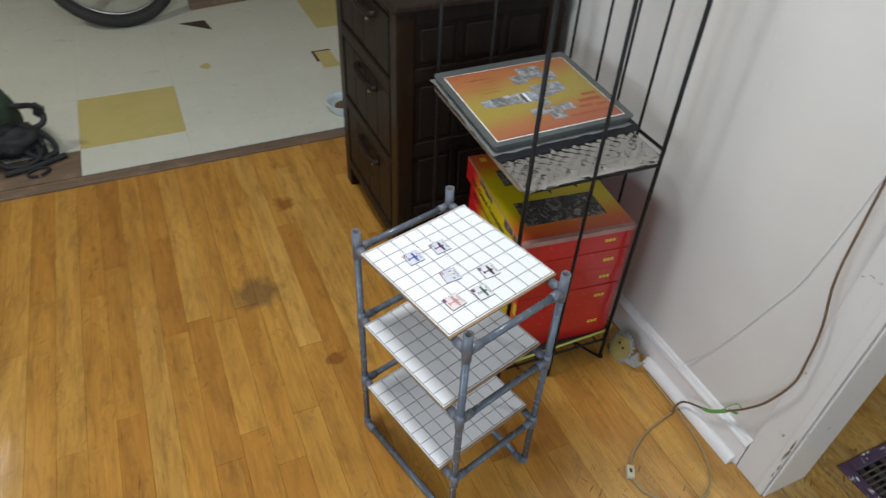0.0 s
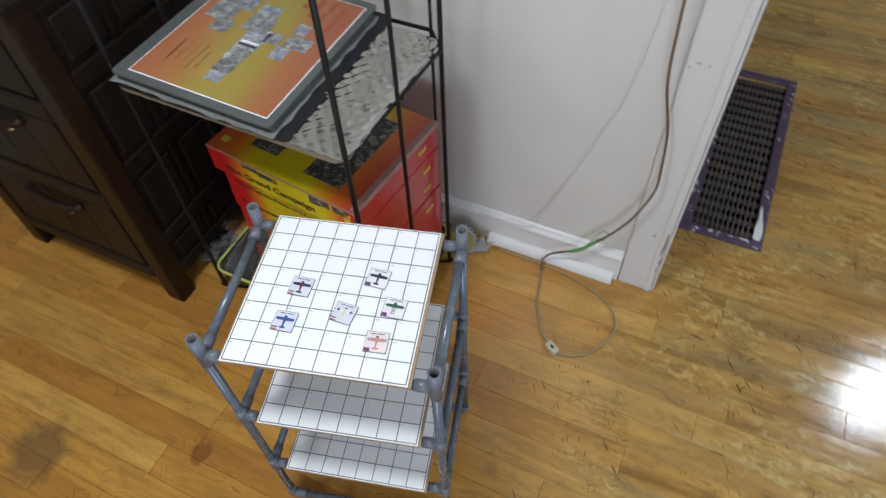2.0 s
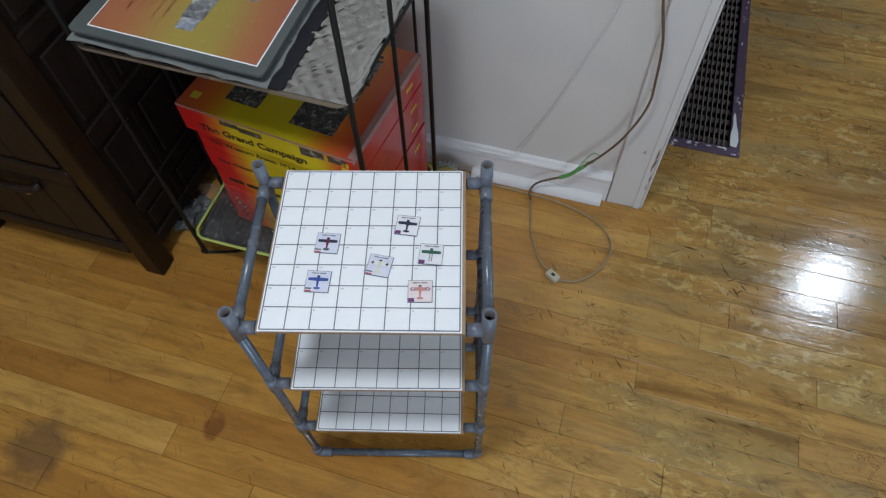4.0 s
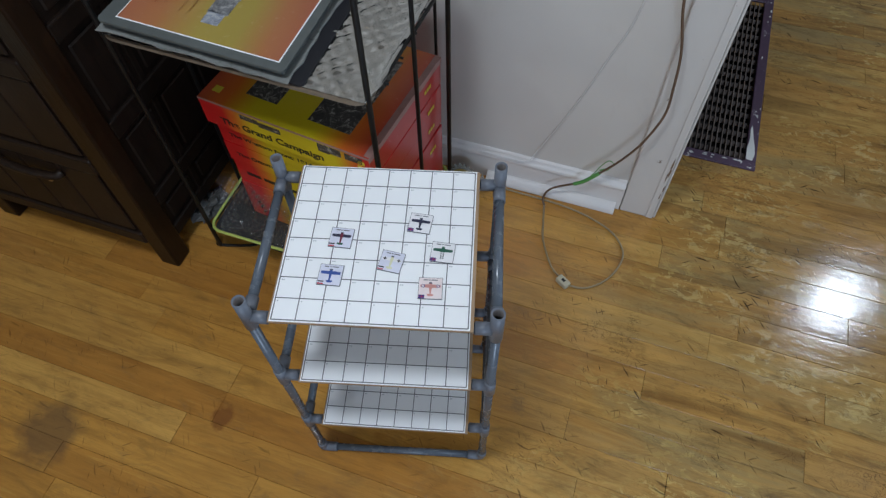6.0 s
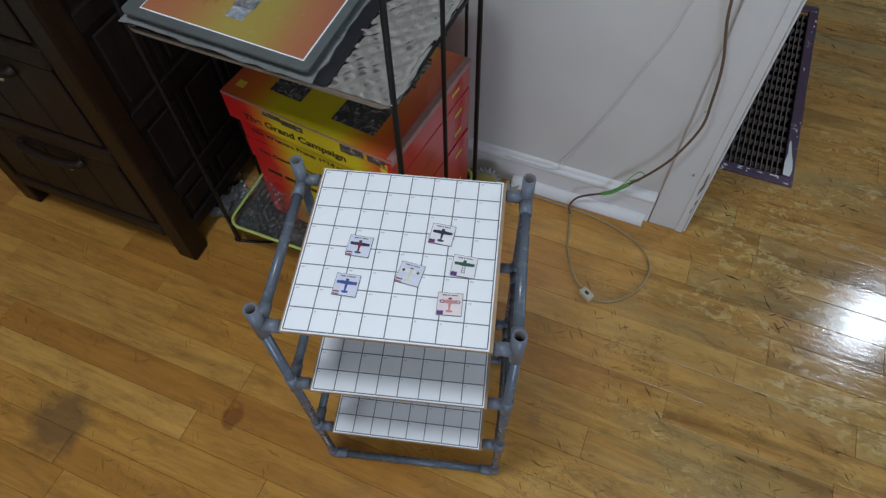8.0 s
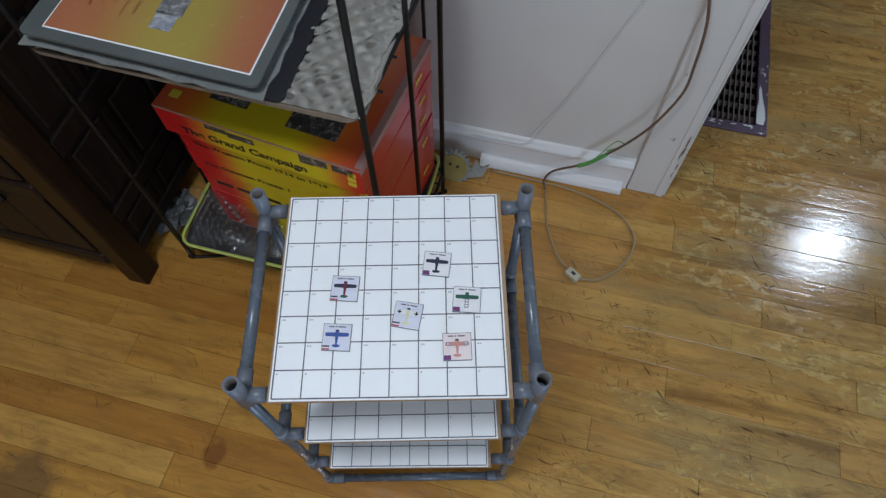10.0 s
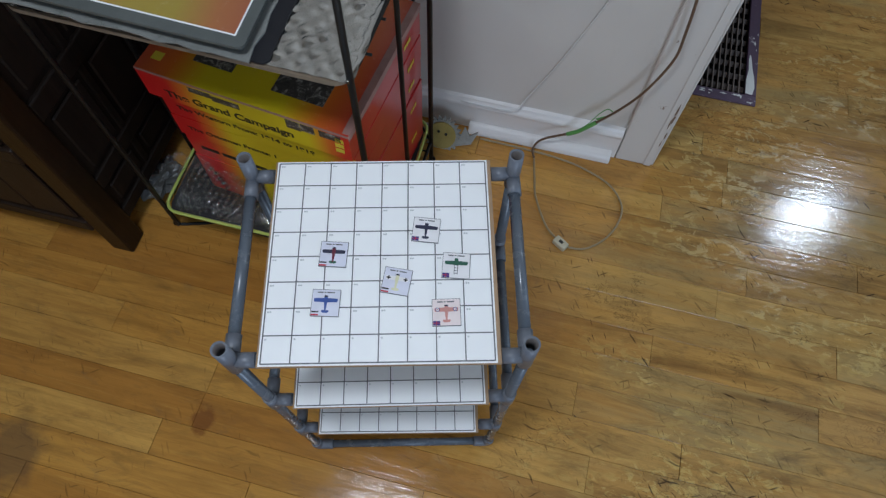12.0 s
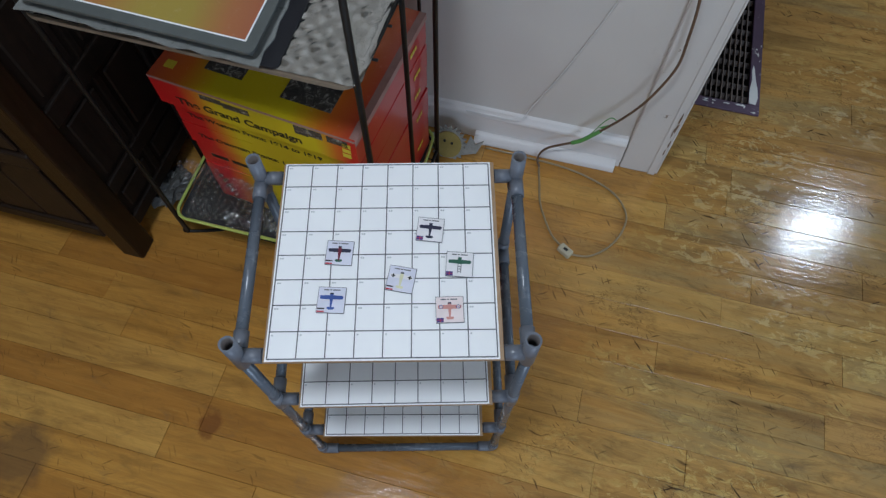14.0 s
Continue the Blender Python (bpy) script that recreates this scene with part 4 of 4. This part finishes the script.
cells = [[skin.verts.new(film_point(-0.672 + 0.262 * i / 24, j / 12)) for j in range(13)] for i in range(25)]
for i in range(24):
    for j in range(12):
        skin.faces.new((cells[i][j], cells[i + 1][j], cells[i + 1][j + 1], cells[i][j + 1])).smooth = True
sheet_film = part("sheet", skin, CLEAR_SHEET, film)
sheet_film.modifiers.new("thick", "SOLIDIFY").thickness = 0.0006


# ---- dresser ----
dresser = thing("dresser", at(-1.425, 0.155, 0), "dark stained wooden dresser with three drawers and panelled sides", "dresser")
DW, DD, DH, LEG = 0.640, 0.590, 1.0, 0.062
for x in (0.0, DW - LEG):
    for y in (0.0, DD - LEG):
        part("leg", box((x, y, 0.0), (x + LEG, y + LEG, DH), 0.006), DRESSER_EDGE, dresser, "reddish worn corner post")
part("top", box((-0.012, -0.014, DH), (DW + 0.012, DD + 0.004, DH + 0.022), 0.006), DRESSER_FRONT, dresser, "dull brown top with rounded edges")
part("back", box((LEG, DD - 0.02, 0.1), (DW - LEG, DD - 0.008, DH)), DRESSER_SHADED, dresser)
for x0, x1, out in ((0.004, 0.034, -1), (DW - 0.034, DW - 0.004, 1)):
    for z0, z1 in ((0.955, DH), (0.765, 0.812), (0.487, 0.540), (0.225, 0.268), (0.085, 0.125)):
        part("side_rail", box((x0, LEG, z0), (x1, DD - LEG, z1), 0.004), DRESSER_SHADED, dresser)
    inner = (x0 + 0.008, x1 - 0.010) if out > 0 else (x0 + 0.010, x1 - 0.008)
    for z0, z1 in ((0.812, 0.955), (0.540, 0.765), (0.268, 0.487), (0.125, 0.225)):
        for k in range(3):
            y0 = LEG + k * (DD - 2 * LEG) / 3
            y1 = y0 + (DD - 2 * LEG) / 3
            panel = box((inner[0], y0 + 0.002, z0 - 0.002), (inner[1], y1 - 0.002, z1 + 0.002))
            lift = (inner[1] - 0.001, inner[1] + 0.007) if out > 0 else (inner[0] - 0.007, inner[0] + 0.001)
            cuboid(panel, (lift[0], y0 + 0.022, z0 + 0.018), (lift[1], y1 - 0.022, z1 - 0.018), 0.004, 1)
            part("side_panel", panel, DRESSER_SHADED, dresser)
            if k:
                part("muntin", box((x0 + 0.004, y0 - 0.010, z0), (x1 - 0.004, y0 + 0.010, z1), 0.003), DRESSER_SHADED, dresser)
for z0, z1 in ((0.975, DH), (0.708, 0.760), (0.403, 0.455), (0.100, 0.146)):
    part("front_rail", box((LEG, -0.004, z0), (DW - LEG, 0.04, z1), 0.006), DRESSER_FRONT, dresser)
for z0, z1 in ((0.757, 0.973), (0.452, 0.713), (0.142, 0.408)):
    drawer = part("drawer", box((LEG + 0.003, 0.010, z0), (DW - LEG - 0.003, 0.45, z1), 0.003), DRESSER_FRONT, dresser, "dull brown plank-fronted drawer")
    for k in range(4):
        w = (DW - 2 * LEG - 0.03) / 4
        x0 = LEG + 0.015 + k * w
        part("plank", box((x0 + 0.002, 0.002, z0 + 0.012), (x0 + w - 0.002, 0.0105, z1 - 0.012), 0.003, 1), DRESSER_FRONT, drawer)
    mid, cz = DW / 2 + 0.02, z1 - 0.050
    pull = bmesh.new()
    tube(pull, spline([(mid - 0.10, 0.003, cz + 0.004), (mid - 0.088, -0.012, cz + 0.001), (mid - 0.03, -0.017, cz - 0.003), (mid + 0.03, -0.017, cz - 0.003), (mid + 0.088, -0.012, cz + 0.001), (mid + 0.10, 0.003, cz + 0.004)], 5), 0.012, 10)
    part("handle", pull, DRESSER_FRONT, drawer, "carved dark wooden pull")
    part("knob", pipe([(mid + 0.055, 0.003, cz - 0.028), (mid + 0.055, -0.010, cz - 0.028), (mid + 0.055, -0.014, cz - 0.028)], 0.006, 10, radii=[0.004, 0.007, 0.004]), BRASS, drawer, "small brass knob")

# a crumpled pale bag on the floor between dresser and tower
crumple = bmesh.new()
bmesh.ops.create_icosphere(crumple, subdivisions=4, radius=1.0)
for v in crumple.verts:
    k = 0.75 + 0.5 * noise.noise(v.co * 2.1) + 0.22 * noise.noise(v.co * 6.0)
    v.co = Vector((v.co.x * 0.06 * k, v.co.y * 0.075 * k, max(0.0, 0.03 + v.co.z * 0.035 * k)))
single("plastic_bag", crumple, plain("crumpled_grey_plastic", (0.10, 0.10, 0.095), (0.15, 0.15, 0.14), 0.35, 0.0, 40, 0.5), at(-0.80, 0.37, 0.0), "crumpled pale plastic bag on the floor by the dresser", "plastic bag")


# ---- cords on the wall and the floor ----
def hanging(name, points, radius, material, label):
    return single(name, pipe(spline(points, 10), radius, 8), material, at(0, 0), label, "cord")


cord = thing("power_cord", at(0, 0), "brown flex drooping down the wall and looping on the floor", "cord")
part("flex", pipe(spline([(0.350, 0.745, 1.75), (0.362, 0.745, 1.22), (0.376, 0.745, 0.90), (0.387, 0.745, 0.764), (0.417, 0.745, 0.641), (0.429, 0.745, 0.532), (0.431, 0.744, 0.448), (0.403, 0.744, 0.338), (0.367, 0.744, 0.259), (0.325, 0.745, 0.190), (0.279, 0.745, 0.126), (0.196, 0.742, 0.066), (0.174, 0.735, 0.022), (0.183, 0.715, 0.006)], 8), 0.0033, 8), CORD, cord, "brown flex")
part("flex_loop", pipe(spline([(0.183, 0.715, 0.006), (0.196, 0.655, 0.005), (0.212, 0.590, 0.005), (0.255, 0.510, 0.006), (0.292, 0.474, 0.009)], 10), 0.0030, 8), CORD_PALE, cord, "beige flex on the floor")
part("flex_return", pipe(spline([(0.312, 0.457, 0.009), (0.366, 0.466, 0.005), (0.413, 0.505, 0.005), (0.443, 0.562, 0.005), (0.447, 0.623, 0.005), (0.405, 0.680, 0.005), (0.325, 0.716, 0.005), (0.240, 0.733, 0.005), (0.15, 0.738, 0.005), (0.02, 0.741, 0.005)], 10), 0.0028, 8), CORD_PALE, cord, "beige flex on the floor")
plug = part("plug", box((-0.020, -0.012, 0.0), (0.020, 0.012, 0.019), 0.004), PLUG, cord, "cream plastic connector block", pose(0.303, 0.464, 0.0, 0, 0, -32))
part("slot", box((-0.006, -0.004, 0.0191), (0.006, 0.004, 0.0196)), PRINT_BLACK, plug)
part("tape", pipe(spline([(0.318, 0.745, 0.180), (0.300, 0.745, 0.154), (0.279, 0.745, 0.126), (0.255, 0.744, 0.107)], 6), 0.0058, 8), GREEN_TAPE, cord, "green tape wound round the flex")
part("tape_end", flat([(0.0, 0.0), (0.018, 0.006), (0.024, 0.018), (0.012, 0.014), (-0.008, 0.004)], 0, 0.0008), GREEN_TAPE, cord, "loose green tape end", pose(0.322, 0.755, 0.178, 70, 0, 5))
hanging("painted_cord", [(0.350, 0.7915, 1.75), (0.348, 0.7915, 1.13), (0.307, 0.7915, 0.715), (0.264, 0.7915, 0.55), (0.196, 0.790, 0.342), (0.128, 0.786, 0.170), (0.100, 0.770, 0.126), (0.03, 0.768, 0.122), (-0.05, 0.768, 0.122)], 0.0017, CORD_WHITE, "thin cord painted white against the wall")
hanging("thin_green_wire", [(0.352, 0.752, 0.225), (0.335, 0.752, 0.232), (0.318, 0.752, 0.205), (0.305, 0.752, 0.170), (0.290, 0.750, 0.140)], 0.0013, GREEN_TAPE, "thin green wire curled round the flex")

# felt sun face lying by the baseboard
toy = thing("felt_ornament", at(-0.085, 0.708, 0.035, 0, 62, 0), "yellow felt face ornament with pale fringe leaning on the baseboard", "ornament")
disc = [(0.040 * math.cos(a), 0.040 * math.sin(a)) for a in np.linspace(0, 2 * math.pi, 25)[:-1]]
part("face", flat(disc, 0.0, 0.012), STRAW, toy)
ring = [((0.056 if k % 2 else 0.044) * math.cos(a), (0.056 if k % 2 else 0.044) * math.sin(a)) for k, a in enumerate(np.linspace(0, 2 * math.pi, 45)[:-1])]
part("fringe", flat(ring, -0.004, 0.006), FRINGE, toy, "grey-white pointed fringe")
for x, y in ((-0.010, 0.012), (0.012, 0.008)):
    part("eye", pipe([(x, y, 0.0115), (x, y, 0.0145)], 0.004, 10), PRINT_BLACK, toy)
part("tail", flat([(0.035, -0.03), (0.085, -0.012), (0.10, 0.028), (0.078, 0.012), (0.06, 0.035), (0.05, 0.0)], -0.006, 0.004), FRINGE, toy, "ragged grey felt tail")


# ---- kitchen things ----
wheel = thing("bicycle_wheel", at(-3.71, -0.65, 0.321, 10) @ pose(0, 0, 0, 0, -44, 0), "bicycle wheel with a black tyre leaning over on kitchen tiles", "bicycle wheel")


def hoop(radius, minor, sides):
    return pipe([(0, radius * math.cos(a), radius * math.sin(a)) for a in np.linspace(0, 2 * math.pi, 73)[:-1]], minor, sides, closed=True)


part("tyre", hoop(0.368, 0.038, 16), TYRE, wheel)
part("rim", hoop(0.324, 0.011, 10), STEEL, wheel, "dull metal rim")
part("hub", pipe([(-0.04, 0, 0), (0.04, 0, 0)], 0.018, 14), STEEL, wheel)
for k in range(24):
    a = 2 * math.pi * k / 24
    part("spoke", pipe([((-0.03, 0.03)[k % 2], 0.015 * math.cos(a + 0.5), 0.015 * math.sin(a + 0.5)), (0, 0.317 * math.cos(a), 0.317 * math.sin(a))], 0.0011, 5), STEEL, wheel)
single("wooden_plank", box((-0.02, -0.60, 0.0), (0.02, 0.40, 0.075), 0.004), THRESHOLD, at(-3.72, 0.36, 0.0185, 10), "dark wooden plank lying on edge on the tiles", "plank")

bag = thing("backpack", at(-2.18, -1.375, 0.0125, 20), "dark green canvas bag with black straps on the floor", "bag")
blob = bmesh.new()
bmesh.ops.create_icosphere(blob, subdivisions=5, radius=1.0)
for v in blob.verts:
    p = v.co.copy()
    k = 1.0 + 0.10 * noise.noise(p * 1.7) + 0.05 * noise.noise(p * 5.0)
    x, y, z = (math.copysign(abs(c) ** 0.7, c) * k for c in p)
    v.co = Vector((x * 0.17, y * 0.22, max(0.0, 0.155 + z * 0.155)))
for f in blob.faces:
    f.smooth = True
part("sack", blob, GREEN_CLOTH, bag)
pouch = bmesh.new()
bmesh.ops.create_icosphere(pouch, subdivisions=4, radius=1.0)
for v in pouch.verts:
    k = 1.0 + 0.22 * noise.noise(v.co * 2.3) + 0.10 * noise.noise(v.co * 6.0)
    v.co = Vector((v.co.x * 0.075 * k, v.co.y * 0.115 * k, v.co.z * 0.075 * k))
for f in pouch.faces:
    f.smooth = True
part("pouch", pouch, STRAP, bag, "lumpy black side pouch", pose(0.16, 0.15, 0.09))
for pts in ([(0.08, 0.14, 0.25), (0.11, 0.22, 0.22), (0.10, 0.27, 0.20), (0.13, 0.30, 0.17), (0.17, 0.28, 0.14), (0.16, 0.23, 0.12)], [(0.15, 0.19, 0.16), (0.18, 0.25, 0.11), (0.21, 0.28, 0.06), (0.24, 0.27, 0.02), (0.24, 0.20, 0.014)], [(0.16, 0.08, 0.15), (0.20, 0.14, 0.09), (0.24, 0.19, 0.03), (0.27, 0.23, 0.014)], [(0.18, 0.02, 0.10), (0.23, 0.06, 0.03), (0.26, 0.13, 0.014), (0.25, 0.20, 0.03), (0.21, 0.22, 0.07)]):
    part("strap", pipe(spline(pts, 6), 0.013, 8), STRAP, bag, "black webbing strap")
for p, turn in (((0.13, 0.29, 0.18), 30), ((0.22, 0.24, 0.06), -10)):
    buckle = box((-0.026, -0.009, -0.034), (0.026, 0.009, 0.034), 0.005)
    part("buckle", buckle, STRAP, bag, "black plastic buckle", pose(*p, 0, 20, turn))
part("handle", pipe(spline([(0.27, 0.04, 0.014), (0.29, 0.16, 0.014), (0.28, 0.30, 0.014)], 6), 0.013, 8), STRAP, bag, "black carrying handle")
part("strap_loop", pipe([(0.33 + 0.03 * math.cos(a), 0.16 + 0.045 * math.sin(a), 0.008) for a in np.linspace(0, 6.0, 16)], 0.006, 6), STRAP, bag)

bowl = thing("bowl", at(-1.985, 0.325, 0.0185), "pale blue plastic bowl with brown scraps by the dresser", "bowl")
shell = bmesh.new()
prof = [(0.0, 0.004), (0.045, 0.004), (0.062, 0.030), (0.070, 0.052), (0.075, 0.054), (0.074, 0.050), (0.066, 0.028), (0.050, 0.0), (0.0, 0.0)]
rings = [[shell.verts.new((r * math.cos(a), r * math.sin(a), z)) for a in np.linspace(0, 2 * math.pi, 29)[:-1]] for r, z in prof[1:-1]]
for one, two in zip(rings, rings[1:]):
    for k in range(28):
        shell.faces.new((one[k], one[(k + 1) % 28], two[(k + 1) % 28], two[k])).smooth = True
shell.faces.new(rings[0])
shell.faces.new(rings[-1])
bmesh.ops.recalc_face_normals(shell, faces=shell.faces)
part("shell", shell, BLUE_PLASTIC, bowl, "", Matrix.Diagonal((1.3, 1.3, 1.2, 1)))
part("scraps", flat([(0.055 * math.cos(a), 0.055 * math.sin(a)) for a in np.linspace(0, 6, 16)], 0.018, 0.024), BROWN_FOOD, bowl, "brown scraps in the bowl", pose(0, 0, 0.008))
part("spoon", pipe([(-0.03, 0.02, 0.03), (0.03, 0.07, 0.066), (0.055, 0.10, 0.075)], 0.005, 8), PRINT_BLACK, bowl, "black spoon handle")


# ---- kitchen tiles ----
LU = [TILE_EDGE - 0.004, -2.06, -2.56, -3.06, -3.56, -4.06, -4.56, WEST]
LV = [SOUTH, -2.36, -1.885, -1.41, -0.94, -0.465, 0.005, 0.475, 0.79]
for i in range(len(LU) - 1):
    for j in range(len(LV) - 1):
        u1, u0, v0, v1 = LU[i] - 0.0003, LU[i + 1] + 0.0003, LV[j] + 0.0003, LV[j + 1] - 0.0003
        if i == 0 and v1 < -0.9:
            continue
        yellow = (i, j) in ((1, 4), (3, 7))
        part("tile", box((u0, v0, 0.0102), (u1, v1, 0.0178 + 0.0004 * ((i * 7 + j * 3) % 3)), 0.0005, 1), TILE_YELLOW if yellow else TILE, kitchen_floor, "yellow vinyl tile" if yellow else "")
part("bare_board", box((-2.056, SOUTH, 0.0102), (TILE_EDGE - 0.004, -0.945, 0.0125)), THRESHOLD, kitchen_floor, "bare brown boards where tiles are missing")
part("tile_patch", box((-2.72, 0.36, 0.0184), (-2.50, 0.46, 0.0190)), TILE_YELLOW, kitchen_floor, "small yellow patch")
part("tile_gap", flat([(-2.735, 0.345), (-2.59, 0.345), (-2.59, 0.362), (-2.72, 0.362), (-2.72, 0.46), (-2.735, 0.46)], 0.0184, 0.0194), SUB, kitchen_floor, "black gap at a tile corner")
part("tile_gap", flat([(-3.40, -0.333), (-3.244, -0.147), (-3.41, -0.172)], 0.0184, 0.0192), SUB, kitchen_floor, "black gap where a tile corner broke off")
part("tile_stain", flat([(-2.74 + 0.035 * math.cos(a) * (1 + 0.3 * math.sin(3 * a)), -0.27 + 0.03 * math.sin(a)) for a in np.linspace(0, 6, 14)], 0.0184, 0.0187), TILE_YELLOW, kitchen_floor, "small yellow stain")
single("threshold", box((TILE_EDGE - 0.002, SOUTH, -0.003), (TILE_EDGE + 0.062, 0.79, 0.0115), 0.004), THRESHOLD, at(0, 0), "grey-brown wooden strip along the raised tiles", "threshold", kind="structure")


# ---- floor planks ----
BOARD, START = 0.083, 0.025
KNOWN = {0: [0.41], 1: [0.983], 2: [0.575], 3: [1.026], 4: [0.724], 6: [1.08], -1: [-0.748, 0.671], -2: [-0.455]}
rng = random.Random(14)
shapes = {}


def plank_shape(bm, length, shift=(0, 0, 0)):
    """One plank from u = 0, with eased upper edges."""
    w, c, t = BOARD - 0.0005, 0.0006, 0.012
    x, y, z = shift
    low = [bm.verts.new((x + a, y + b, z - t)) for a, b in ((0.0004, 0), (length - 0.0004, 0), (length - 0.0004, w), (0.0004, w))]
    mid = [bm.verts.new((x + a, y + b, z - c)) for a, b in ((0.0004, 0), (length - 0.0004, 0), (length - 0.0004, w), (0.0004, w))]
    top = [bm.verts.new((x + a, y + b, z)) for a, b in ((c, c), (length - c, c), (length - c, w - c), (c, w - c))]
    for one, two in ((low, mid), (mid, top)):
        for k in range(4):
            bm.faces.new((one[k], one[(k + 1) % 4], two[(k + 1) % 4], two[k]))
    bm.faces.new(top)


rest = bmesh.new()
first, last = math.floor((SOUTH - START) / BOARD), math.floor((NORTH - START) / BOARD)
for i in range(first, last + 1):
    v = START + BOARD * i
    cuts = sorted(KNOWN.get(i, [rng.uniform(-0.6, 0.8)]))
    while cuts[0] > TILE_EDGE + 0.35:
        cuts.insert(0, cuts[0] - round(rng.uniform(0.45, 1.35), 2))
    while cuts[-1] < EAST - 0.35:
        cuts.append(cuts[-1] + round(rng.uniform(0.45, 1.35), 2))
    cuts = [TILE_EDGE + 0.061, *(c for c in cuts if TILE_EDGE + 0.2 < c < EAST - 0.2), EAST]
    spans = list(zip(cuts, cuts[1:]))
    if v > GRILLE_V[0] - 0.01 and v + BOARD < GRILLE_V[1] + 0.01:
        spans = [piece for a, b in spans for piece in ((a, min(b, HOLE_U[0])), (max(a, HOLE_U[1]), b)) if piece[1] - piece[0] > 0.01]
    for a, b in spans:
        z = rng.uniform(-0.0009, -0.0003)
        if -0.95 < v < 2.1 and a < 2.3:
            size = round(b - a, 3)
            if size not in shapes:
                bm = bmesh.new()
                plank_shape(bm, size)
                shapes[size] = data_of("plank", bm, FLOOR)
            plank = new("plank", shapes[size])
            plank.parent = floor
            plank.matrix_local = pose(a, v, z, rng.uniform(-0.28, 0.28), rng.uniform(-0.05, 0.05))
        else:
            plank_shape(rest, b - a, (a, v, z))
tagged(part("far_planks", rest, FLOOR_JOINED, floor), kind="stuff")
